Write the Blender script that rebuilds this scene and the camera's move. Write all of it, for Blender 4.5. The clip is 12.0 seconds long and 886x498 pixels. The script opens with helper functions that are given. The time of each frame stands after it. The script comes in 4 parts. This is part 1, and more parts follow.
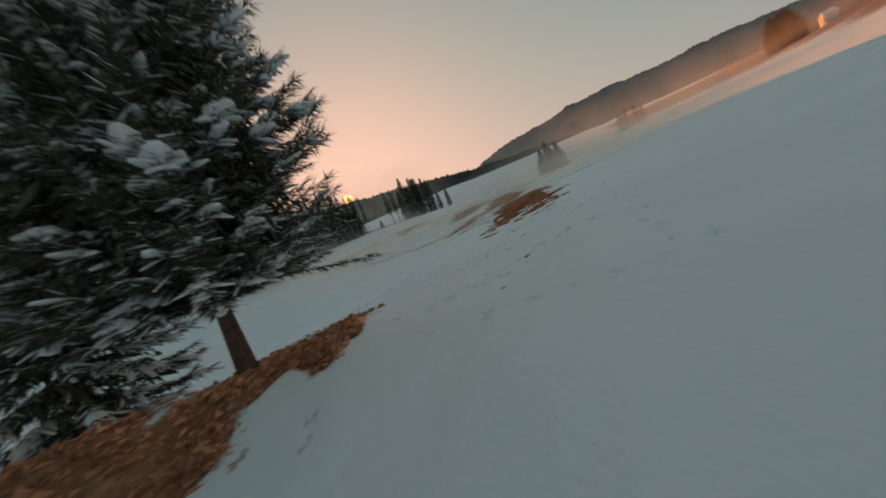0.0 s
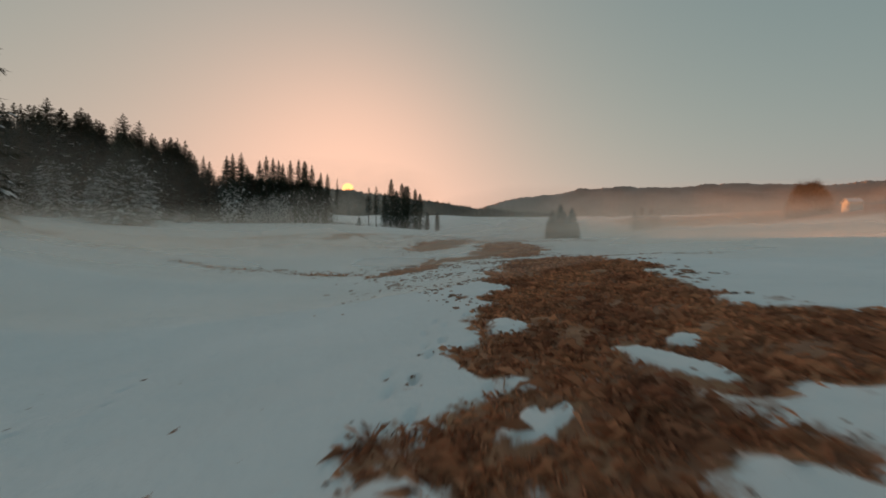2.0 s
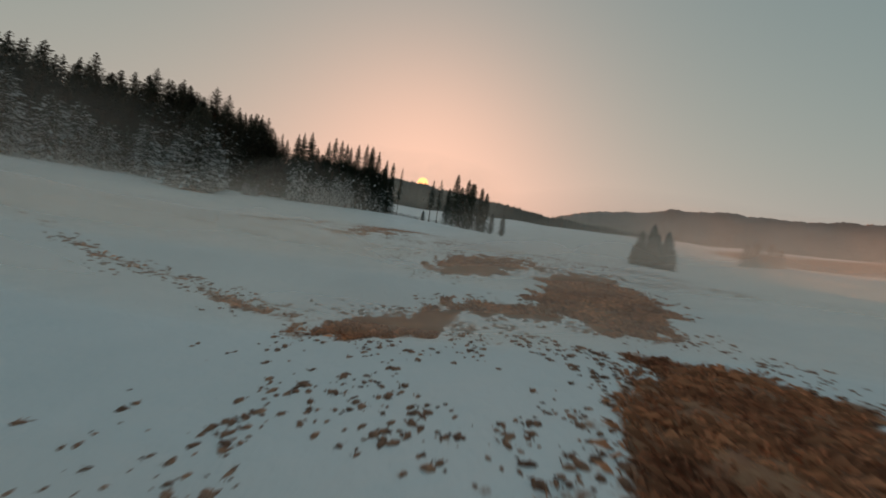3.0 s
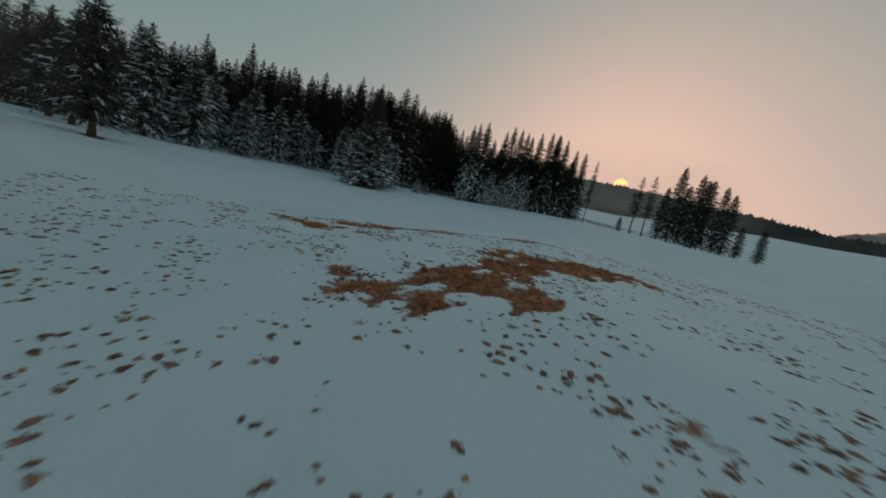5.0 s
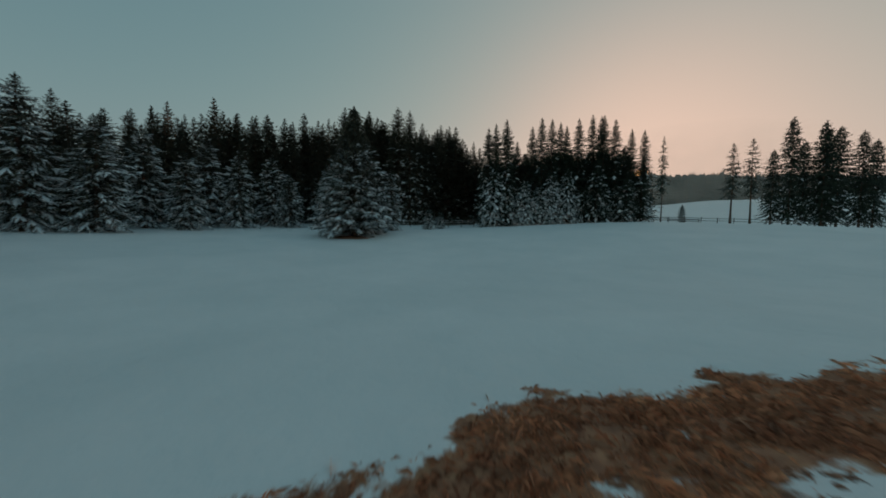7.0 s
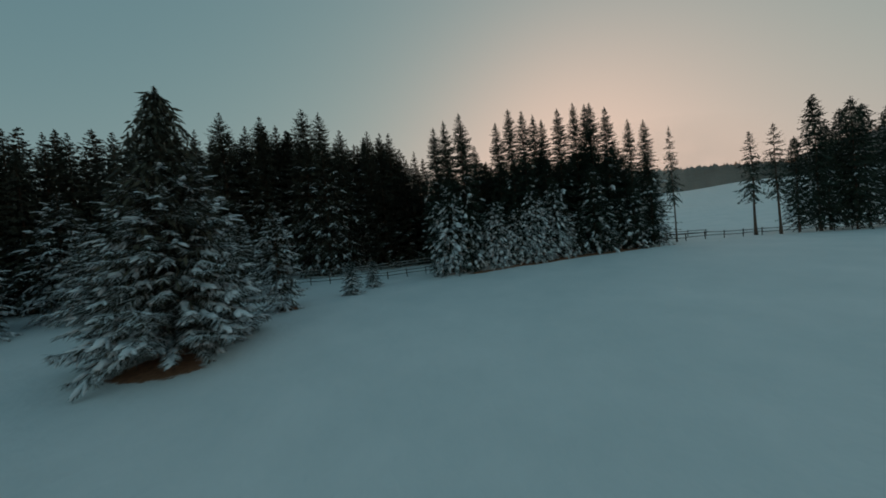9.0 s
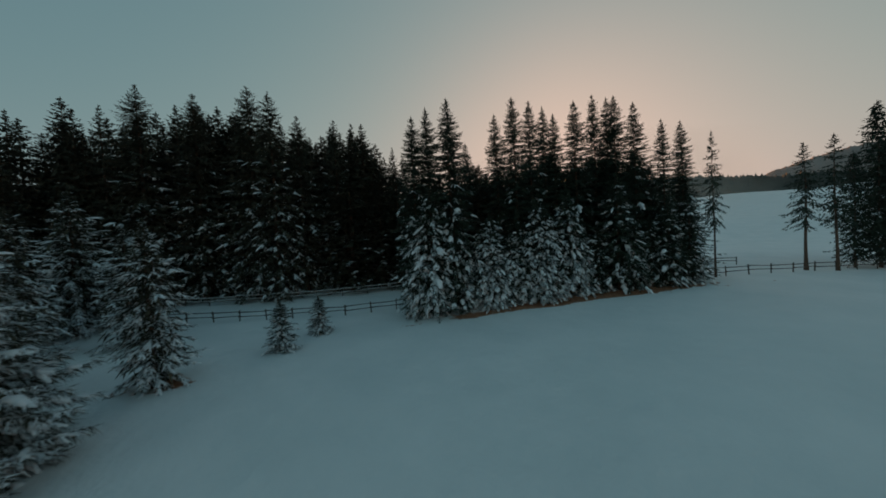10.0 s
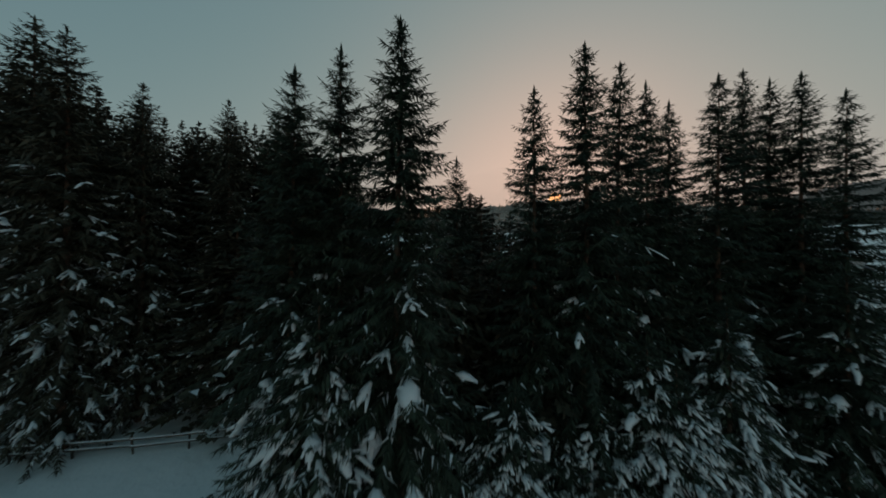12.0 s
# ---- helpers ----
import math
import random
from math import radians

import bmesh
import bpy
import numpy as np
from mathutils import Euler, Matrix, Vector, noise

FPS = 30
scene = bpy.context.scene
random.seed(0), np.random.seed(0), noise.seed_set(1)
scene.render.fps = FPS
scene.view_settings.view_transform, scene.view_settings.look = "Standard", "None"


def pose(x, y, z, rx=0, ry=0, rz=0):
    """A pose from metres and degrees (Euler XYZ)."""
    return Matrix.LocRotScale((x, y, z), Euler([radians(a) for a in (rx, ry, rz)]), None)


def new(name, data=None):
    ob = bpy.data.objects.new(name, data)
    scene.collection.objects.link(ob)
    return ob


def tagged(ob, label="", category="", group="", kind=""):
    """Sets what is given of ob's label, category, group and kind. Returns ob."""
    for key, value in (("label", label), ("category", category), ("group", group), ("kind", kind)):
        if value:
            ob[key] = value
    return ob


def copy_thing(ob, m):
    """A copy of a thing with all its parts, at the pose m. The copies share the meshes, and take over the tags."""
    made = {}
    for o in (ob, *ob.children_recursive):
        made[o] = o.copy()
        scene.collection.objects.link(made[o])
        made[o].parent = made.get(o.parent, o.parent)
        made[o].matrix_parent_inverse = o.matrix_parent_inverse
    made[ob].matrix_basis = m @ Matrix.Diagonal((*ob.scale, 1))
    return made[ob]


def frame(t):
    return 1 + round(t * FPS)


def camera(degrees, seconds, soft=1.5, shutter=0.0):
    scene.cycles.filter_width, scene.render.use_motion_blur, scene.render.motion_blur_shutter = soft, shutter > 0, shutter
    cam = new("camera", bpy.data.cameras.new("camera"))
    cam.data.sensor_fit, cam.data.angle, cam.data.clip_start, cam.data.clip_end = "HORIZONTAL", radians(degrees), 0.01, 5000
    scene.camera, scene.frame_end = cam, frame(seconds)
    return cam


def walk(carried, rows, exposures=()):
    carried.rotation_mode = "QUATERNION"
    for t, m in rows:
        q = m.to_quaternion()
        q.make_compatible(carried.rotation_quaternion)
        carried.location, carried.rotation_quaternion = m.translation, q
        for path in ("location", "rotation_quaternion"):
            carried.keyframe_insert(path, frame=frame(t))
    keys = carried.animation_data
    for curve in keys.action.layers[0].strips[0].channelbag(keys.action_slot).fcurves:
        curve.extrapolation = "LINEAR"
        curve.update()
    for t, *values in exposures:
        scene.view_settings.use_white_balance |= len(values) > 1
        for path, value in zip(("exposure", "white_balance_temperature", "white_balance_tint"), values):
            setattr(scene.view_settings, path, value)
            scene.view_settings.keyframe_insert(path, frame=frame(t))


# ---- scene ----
cam = camera(107.9, 12.0, soft=1.7, shutter=0.2)
METRES, EYE, TILT, LEAN, TURN = 100.0, 2.0, -5.5, 22.0, 0.0
ROWS = [
    (0.0, 0.0, 0.0, 0.0, 0.0, 0.0, 0.0),
    (0.5, -0.0009, 0.0351, -0.0001, -3.81, 2.53, -4.87),
    (1.0, 0.0048, 0.0751, 0.004, -6.21, 4.43, -10.19),
    (1.5, 0.013, 0.1155, 0.0118, -7.02, 5.74, -16.2),
    (2.0, 0.021, 0.1538, 0.0207, -4.84, 5.62, -22.25),
    (2.5, 0.0267, 0.1928, 0.0297, 0.14, 3.58, -27.1),
    (3.0, 0.0288, 0.2275, 0.0391, 7.28, 0.18, -31.16),
    (5.0, -0.0164, 0.3719, 0.0466, 44.86, -19.57, -31.95),
    (5.5, -0.0387, 0.4034, 0.0426, 51.26, -21.54, -29.75),
    (6.0, -0.0644, 0.4342, 0.0359, 52.62, -20.7, -26.75),
    (6.5, -0.0929, 0.4647, 0.0287, 50.34, -18.22, -23.19),
    (7.0, -0.1242, 0.496, 0.0238, 46.32, -15.03, -19.78),
    (9.0, -0.2423, 0.6324, 0.0347, 36.43, -9.81, -15.53),
    (9.5, -0.2674, 0.6693, 0.04, 35.3, -9.66, -16.86),
    (10.0, -0.2918, 0.7063, 0.0468, 34.28, -9.39, -17.89),
    (10.5, -0.3149, 0.7438, 0.0532, 33.51, -8.09, -19.21),
    (11.0, -0.3375, 0.7808, 0.0597, 33.17, -7.07, -20.79),
    (11.5, -0.3608, 0.8168, 0.0671, 33.25, -6.88, -21.72),
    (12.0, -0.3853, 0.852, 0.0771, 33.33, -7.37, -21.64),
]
walk(cam, [(t, pose(0, 0, EYE, TILT, LEAN, TURN) @ pose(METRES * x, METRES * y, METRES * z, 90 + pitch, roll, yaw)) for t, x, y, z, yaw, pitch, roll in ROWS],
     [(0.0, 0.33, 7700, 24), (1.5, 0.35, 7850, 25), (3.0, 0.30, 7700, 25), (5.0, 0.12, 6950, 17), (6.0, 0.15, 6750, 13), (7.5, 0.13, 6600, 9), (9.0, 0.12, 6500, 8), (10.5, 0.02, 6500, 10), (12.0, -0.01, 6700, 12)])

# ---- world, sun, exposure ----
SUN_AZ, SUN_EL = -14.0, 8.7          # degrees: azimuth from +y towards +x, elevation
world = bpy.data.worlds.new("winter_sky")
scene.world = world
world.use_nodes = True
wn = world.node_tree.nodes
wl = world.node_tree.links
sky = wn.new("ShaderNodeTexSky")
sky.sky_type = "NISHITA"
sky.sun_disc = False
sky.sun_elevation = radians(SUN_EL)
sky.sun_rotation = radians(SUN_AZ)
sky.altitude = 900
sky.air_density = 1.6
sky.dust_density = 5.0
sky.ozone_density = 3.0
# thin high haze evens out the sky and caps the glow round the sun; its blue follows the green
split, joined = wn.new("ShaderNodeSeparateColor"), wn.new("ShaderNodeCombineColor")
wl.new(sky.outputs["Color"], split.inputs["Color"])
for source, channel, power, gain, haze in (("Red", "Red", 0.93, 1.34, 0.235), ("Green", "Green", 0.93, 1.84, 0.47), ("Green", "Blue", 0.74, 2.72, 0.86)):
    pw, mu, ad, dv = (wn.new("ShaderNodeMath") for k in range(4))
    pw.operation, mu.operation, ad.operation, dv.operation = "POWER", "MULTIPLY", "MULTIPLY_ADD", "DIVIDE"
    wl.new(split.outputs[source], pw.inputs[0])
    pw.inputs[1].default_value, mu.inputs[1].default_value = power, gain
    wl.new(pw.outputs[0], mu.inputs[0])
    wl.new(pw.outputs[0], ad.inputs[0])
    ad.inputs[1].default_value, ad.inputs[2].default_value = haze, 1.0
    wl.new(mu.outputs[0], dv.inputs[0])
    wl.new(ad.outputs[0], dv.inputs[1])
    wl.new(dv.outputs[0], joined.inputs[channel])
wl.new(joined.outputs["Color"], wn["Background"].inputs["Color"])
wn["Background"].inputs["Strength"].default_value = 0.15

sun = new("sun", bpy.data.lights.new("sun", "SUN"))
sun.data.energy = 4.0
sun.data.angle = radians(0.5)
sun.data.color = (1.0, 0.40, 0.13)
_sd = Vector((math.sin(radians(SUN_AZ)) * math.cos(radians(SUN_EL)), math.cos(radians(SUN_AZ)) * math.cos(radians(SUN_EL)), math.sin(radians(SUN_EL))))
sun.rotation_euler = _sd.to_track_quat("Z", "Y").to_euler()

M_SUN = bpy.data.materials.new("sun_surface")
M_SUN.use_nodes = True
M_SUN.node_tree.nodes["Principled BSDF"].inputs["Base Color"].default_value = (0, 0, 0, 1)
M_SUN.node_tree.nodes["Principled BSDF"].inputs["Emission Color"].default_value = (1.0, 0.46, 0.17, 1)
M_SUN.node_tree.nodes["Principled BSDF"].inputs["Emission Strength"].default_value = 2.2
_bm = bmesh.new()
bmesh.ops.create_uvsphere(_bm, u_segments=24, v_segments=16, radius=4200 * math.tan(radians(0.95)))
_me = bpy.data.meshes.new("backdrop_sun")
_bm.to_mesh(_me)
_bm.free()
_me.materials.append(M_SUN)
tagged(new("backdrop_sun", _me), "low orange sun on the ridge", "sun", kind="structure").location = _sd * 4200


# ---- materials ----
def material(name, rough=0.8):
    m = bpy.data.materials.new(name)
    m.use_nodes = True
    nt = m.node_tree
    p = nt.nodes["Principled BSDF"]
    p.inputs["Roughness"].default_value = rough
    return m, nt, p


def noise_node(nt, scale, detail=4.0, rough=0.55, coord="Object"):
    tc = nt.nodes.new("ShaderNodeTexCoord")
    n = nt.nodes.new("ShaderNodeTexNoise")
    n.inputs["Scale"].default_value = scale
    n.inputs["Detail"].default_value = detail
    n.inputs["Roughness"].default_value = rough
    nt.links.new(tc.outputs[coord], n.inputs["Vector"])
    return n


def ramp(nt, fac, stops):
    r = nt.nodes.new("ShaderNodeValToRGB")
    while len(r.color_ramp.elements) < len(stops):
        r.color_ramp.elements.new(0.5)
    for e, (pos, c) in zip(r.color_ramp.elements, stops):
        e.position, e.color = pos, (*c, 1)
    nt.links.new(fac, r.inputs["Fac"])
    return r


def bump(nt, height, strength, distance, p):
    b = nt.nodes.new("ShaderNodeBump")
    b.inputs["Strength"].default_value = strength
    b.inputs["Distance"].default_value = distance
    nt.links.new(height, b.inputs["Height"])
    nt.links.new(b.outputs["Normal"], p.inputs["Normal"])
    return b


def mixed(nt, fac, a, b):
    x = nt.nodes.new("ShaderNodeMix")
    x.data_type = "RGBA"
    for key, v in (("Factor", fac), ("A", a), ("B", b)):
        s = [i for i in x.inputs if i.name == key and (i.type == "RGBA" or key == "Factor") and i.enabled][0]
        if hasattr(v, "is_linked"):
            nt.links.new(v, s)
        elif key == "Factor":
            s.default_value = v
        else:
            s.default_value = (*v, 1)
    return [o for o in x.outputs if o.type == "RGBA" and o.enabled][0]


def varied(name, c1, c2, scale, rough=0.85, bump_scale=0, bump_dist=0.02, island=0.0, obj=0.0):
    """Two colours mixed by noise, with an optional shift per piece."""
    m, nt, p = material(name, rough)
    n = noise_node(nt, scale)
    r = ramp(nt, n.outputs["Fac"], ((0.3, c1), (0.7, c2)))
    out = r.outputs["Color"]
    if island or obj:
        hsv = nt.nodes.new("ShaderNodeHueSaturation")
        src = nt.nodes.new("ShaderNodeNewGeometry").outputs["Random Per Island"] if island else nt.nodes.new("ShaderNodeObjectInfo").outputs["Random"]
        mr = nt.nodes.new("ShaderNodeMapRange")
        mr.inputs["To Min"].default_value = 1 - (island or obj)
        mr.inputs["To Max"].default_value = 1 + (island or obj)
        nt.links.new(src, mr.inputs["Value"])
        nt.links.new(mr.outputs["Result"], hsv.inputs["Value"])
        nt.links.new(out, hsv.inputs["Color"])
        out = hsv.outputs["Color"]
    nt.links.new(out, p.inputs["Base Color"])
    if bump_scale:
        bn = noise_node(nt, bump_scale, 6)
        bump(nt, bn.outputs["Fac"], 0.6, bump_dist, p)
    return m


def ground_material():
    m, nt, p = material("snow_ground", 0.75)
    att = nt.nodes.new("ShaderNodeAttribute")
    att.attribute_name = "thaw"
    edge = noise_node(nt, 3.2, 6, 0.7)
    add = nt.nodes.new("ShaderNodeMath")
    add.operation = "MULTIPLY_ADD"
    nt.links.new(edge.outputs["Fac"], add.inputs[0])
    add.inputs[1].default_value = 0.6
    add.inputs[2].default_value = -0.3
    s = nt.nodes.new("ShaderNodeMath")
    s.operation = "ADD"
    nt.links.new(att.outputs["Fac"], s.inputs[0])
    nt.links.new(add.outputs[0], s.inputs[1])
    mask = nt.nodes.new("ShaderNodeMapRange")
    mask.inputs["From Min"].default_value = 0.47
    mask.inputs["From Max"].default_value = 0.56
    nt.links.new(s.outputs[0], mask.inputs["Value"])
    big = noise_node(nt, 0.22, 6, 0.6)
    snow = ramp(nt, big.outputs["Fac"], ((0.3, (0.79, 0.825, 0.835)), (0.7, (0.90, 0.91, 0.915)))).outputs["Color"]
    gn = noise_node(nt, 4.0, 8, 0.7)
    grass = ramp(nt, gn.outputs["Fac"], ((0.25, (0.18, 0.072, 0.042)), (0.5, (0.38, 0.165, 0.09)), (0.75, (0.56, 0.29, 0.155)))).outputs["Color"]
    nt.links.new(mixed(nt, mask.outputs["Result"], snow, grass), p.inputs["Base Color"])
    b1, b2 = noise_node(nt, 1.6, 8, 0.62), noise_node(nt, 0.35, 3, 0.5)
    both = nt.nodes.new("ShaderNodeMath")
    both.operation = "MULTIPLY_ADD"
    nt.links.new(b2.outputs["Fac"], both.inputs[0])
    both.inputs[1].default_value = 2.2
    nt.links.new(b1.outputs["Fac"], both.inputs[2])
    bump(nt, both.outputs[0], 0.7, 0.14, p)
    p.inputs["Subsurface Weight"].default_value = 0.0
    return m


M_GROUND = ground_material()
M_SNOW = varied("branch_snow", (0.72, 0.76, 0.80), (0.86, 0.88, 0.90), 3.0, 0.7, 14, 0.02)
M_NEEDLE = varied("spruce_needles", (0.014, 0.024, 0.016), (0.036, 0.054, 0.030), 1.2, 0.7, 0, island=0.35)
M_NEEDLE_BROWN = varied("spruce_needles_brownish", (0.030, 0.032, 0.020), (0.075, 0.066, 0.040), 0.8, 0.7, 0, island=0.35)
M_NEEDLE_NEAR = varied("spruce_needles_olive", (0.036, 0.040, 0.022), (0.085, 0.082, 0.044), 1.2, 0.65, 0, island=0.35)
M_BARK = varied("spruce_bark", (0.06, 0.036, 0.026), (0.17, 0.10, 0.068), 6.0, 0.95, 18, 0.04)
M_GRASS = varied("dry_grass", (0.38, 0.150, 0.088), (0.76, 0.36, 0.20), 0.9, 0.9, 0, island=0.45)
M_TUFT = varied("dark_tuft", (0.17, 0.08, 0.058), (0.46, 0.235, 0.15), 9.0, 0.95, 40, 0.02, island=0.35)
M_FENCE = varied("weathered_wood", (0.045, 0.036, 0.030), (0.12, 0.098, 0.08), 5.0, 0.9, 20, 0.01, obj=0.2)
M_FOREST = varied("wooded_hillside", (0.020, 0.026, 0.022), (0.055, 0.055, 0.045), 0.03, 0.95, 0.15, 4.0)
# wooded hills lightened in the colour itself, standing in for distance haze
M_HAZE_TINT = varied("hillside_haze_in_colour", (0.24, 0.19, 0.17), (0.36, 0.29, 0.26), 0.01, 0.95, 0.05, 6.0)
M_WALL = varied("white_plaster", (0.70, 0.67, 0.62), (0.82, 0.80, 0.76), 1.5, 0.85, 20, 0.005)
M_ROOF = varied("snowy_roof", (0.62, 0.64, 0.66), (0.82, 0.83, 0.85), 1.0, 0.8, 6, 0.02)
M_DARK = varied("dark_window", (0.02, 0.022, 0.025), (0.04, 0.042, 0.045), 2.0, 0.2)
M_TWIG = varied("bare_twigs", (0.05, 0.034, 0.026), (0.13, 0.088, 0.06), 2.0, 0.9, 0, island=0.3)

# ---- ground: one sheet ----
SMALL = [(x, y, 12.0) for x in (-20, -8, 4, 16) for y in (0, 14, 28, 42, 56)]
LARGE = [(x, y, 28.0) for x in (-65, -40, -15, 12, 40) for y in (-10, 25, 60, 95)]
TREND = (2.06, -1.58, 1.32)
HILLS = (-0.22, -0.26, 1.22, -0.6, -0, -0.48, -1.37, -1.56, 0.64, 1.17, 0.01, 0.24, -0.26, 0.59, 0.19, 0.22, 0.1, 0.13, 0.35, 0.15, -0.79, -0.32, -0.1, -0.54, -0.76, 0.32, -1.13, 0.78, -0.8, -0.16, -1.78, 0.58, -0.18, -0.95, -1.02, -0.17, 0.52, 1, 0.67, -0.83)
EXTRA = [(-3.6, 5.0, 1.9, 0.78), (-5.1, 3.5, 1.25, 0.85), (-6.7, 2.7, 1.4, 0.95), (-2.5, 8.0, 2.2, 0.1), (-3.0, 7.3, 1.5, 0.36), (-9.5, 12.0, 6.0, -0.55), (6.5, 24.5, 4.5, 0.35), (-38.0, 92.0, 12.0, -0.3), (-50.0, 88.5, 9.0, -0.5), (-16.0, 50.5, 2.8, -0.3), (-14.4, 56.0, 2.8, -0.3)]


def smooth(a, b, v):
    t = np.clip((v - a) / (b - a), 0, 1)
    return t * t * (3 - 2 * t)


def wobble(x, y, s, seed):
    """Cheap smooth noise from a few sines."""
    r = np.random.RandomState(seed)
    z = np.zeros_like(np.asarray(x, float))
    for k in range(7):
        a, w, ph = r.uniform(0, 6.28), r.uniform(0.5, 1.9) / s, r.uniform(0, 6.28)
        z = z + np.sin((np.cos(a) * x + np.sin(a) * y) * w * 3.1 + ph) * 0.5
    return z / 2.0


def ground(x, y):
    x, y = np.asarray(x, float), np.asarray(y, float)
    near = TREND[0] + TREND[1] * np.clip(x, -110, 140) / 50 + TREND[2] * np.clip(y, -60, 170) / 50
    for (a, b, s), c in zip(SMALL + LARGE, HILLS):
        near = near + c * np.exp(-((x - a) ** 2 + (y - b) ** 2) / (s * s))
    for a, b, s, c in EXTRA:
        near = near + c * np.exp(-((x - a) ** 2 + (y - b) ** 2) / (s * s))
    r = np.hypot(x + 15, y - 55)
    far = 4.0 + 0.12 * np.clip(r - 120, 0, 260) + 1.5 * wobble(x, y, 60, 3) * smooth(120, 220, r)
    far = far + (0.13 * np.clip(170 - y, 0, 160) - 2.5) * smooth(90, 190, x)
    w = smooth(80, 150, r)
    return near * (1 - w) + far * w + 0.05 * wobble(x, y, 4.5, 5) + 0.03 * wobble(x, y, 1.7, 6)


# thawed patches: centre, half axes, turn in degrees
BANK = [(-2.75, 6.2, 0.45, 2.0, 6), (-3.45, 4.6, 0.85, 1.9, -35), (-6.0, 3.6, 1.6, 0.9, 20), (-5.0, 2.9, 1.7, 1.3, 0), (-5.7, 15.65, 1.15, 0.05, 13)]
HUMMOCK = [(3.25, 17.45, 1.25, 0.8, 4), (3.0, 16.85, 0.9, 0.45, 6), (4.6, 18.9, 2.2, 1.3, 8), (5.7, 18.4, 1.4, 0.8, 15), (4.9, 21.0, 1.9, 2.1, 0), (4.8, 22.7, 1.2, 1.0, 0), (5.7, 23.8, 1.9, 3.0, -10), (6.4, 26.6, 1.5, 2.2, -20), (4.5, 15.65, 1.2, 0.62, 18), (3.95, 13.95, 0.3, 0.2, -20),
           (4.55, 14.0, 0.26, 0.13, 0), (5.3, 14.9, 0.5, 0.18, 20), (1.65, 15.2, 0.4, 0.22, -50), (1.3, 15.75, 0.16, 0.1, 0)]
BEYOND = [(6.6, 33.7, 1.8, 3.6, -8), (3.2, 37.8, 1.7, 3.2, -35), (1.5, 29.5, 1.7, 0.75, 30), (4.4, 31.4, 2.1, 0.8, 8), (-6.8, 30.65, 4.9, 0.07, -9), (-1.8, 29.6, 1.4, 0.16, -14)]
RISE = [(-5.1, 43.2, 1.0, 1.2, 18), (-5.5, 45.4, 0.8, 1.3, 12), (-3.9, 43.4, 0.8, 0.8, 0), (-4.9, 48.6, 1.35, 2.3, -20), (-3.7, 49.1, 0.7, 1.2, -35), (-0.6, 41.6, 0.3, 0.14, 20), (-5.6, 40.9, 0.8, 0.5, 0), (-6.7, 47.6, 0.5, 0.9, 0)]
RIM = [(-13.0, 46.4, 0.9, 1.3, 10), (-13.9, 48.6, 0.85, 1.8, 16), (-14.4, 51.0, 0.75, 1.9, 2), (-15.5, 50.7, 0.45, 0.7, -20), (-14.0, 53.4, 1.0, 1.6, -22), (-12.4, 55.2, 1.1, 1.6, -38), (-10.9, 56.9, 0.8, 1.6, -42), (-9.0, 60.3, 0.16, 2.6, -35),
       (-12.9, 52.6, 0.6, 1.5, -8), (-11.8, 49.9, 0.35, 0.85, -10), (-10.0, 54.6, 0.65, 0.3, 20), (-12.7, 43.7, 1.7, 0.5, 14)]
UNDER_TREES = [(-44.7, 67.3, 2.0, 1.4, 20), (-48.6, 75.6, 1.2, 1.1, 0), (-33.4, 96.6, 0.9, 12.4, -48), (-39.0, 38.5, 0.9, 0.8, 0), (-19.8, 29.0, 1.6, 1.4, 0)]
PATCHES = BANK + HUMMOCK + BEYOND + RISE + RIM + UNDER_TREES

HOLES = [(3.0, 17.55, 0.33, 0.17, 15), (4.35, 18.3, 0.5, 0.17, -52), (4.75, 18.75, 0.22, 0.1, 20), (4.85, 17.05, 0.55, 0.14, 40), (-5.2, 44.9, 0.3, 0.1, 0)]     # snow left lying


def thaw(x, y):
    v = np.full_like(np.asarray(x, float), -1.0)
    stir = 0.2 + 0.15 * smooth(31, 36, y)
    jx, jy = x + stir * wobble(x, y, 2.2, 11), y + stir * wobble(x, y, 2.2, 12)
    ragged = (0.36 + 0.34 * smooth(34, 40, y) * smooth(-12, -9, x)) * wobble(x, y, 0.6, 13) + 0.22 * smooth(36, 39, y) * wobble(x, y, 0.27, 17)
    for cx, cy, a, b, turn in PATCHES:
        c, s = math.cos(radians(turn)), math.sin(radians(turn))
        u, w = (jx - cx) * c + (jy - cy) * s, -(jx - cx) * s + (jy - cy) * c
        d = 1 - np.hypot(u / a, w / b)
        v = np.maximum(v, d * min(a, b, 1.5) + ragged * min(1.0, min(a, b) / 0.6) * (d > -1.5))
    for cx, cy, a, b, turn in HOLES:
        c, s = math.cos(radians(turn)), math.sin(radians(turn))
        u, w = (jx - cx) * c + (jy - cy) * s, -(jx - cx) * s + (jy - cy) * c
        v = np.minimum(v, np.hypot(u / a, w / b) - 1 + 0.3 * wobble(x, y, 0.22, 19))
    slope = smooth(92, 140, x) * smooth(50, 95, y) * (1 - smooth(250, 320, y))      # sunny far slope, half bare
    return np.maximum(v, slope * (1.22 + 0.2 * wobble(x, y, 14, 15)) - 1.0)          # > 0 inside, about metres to the edge


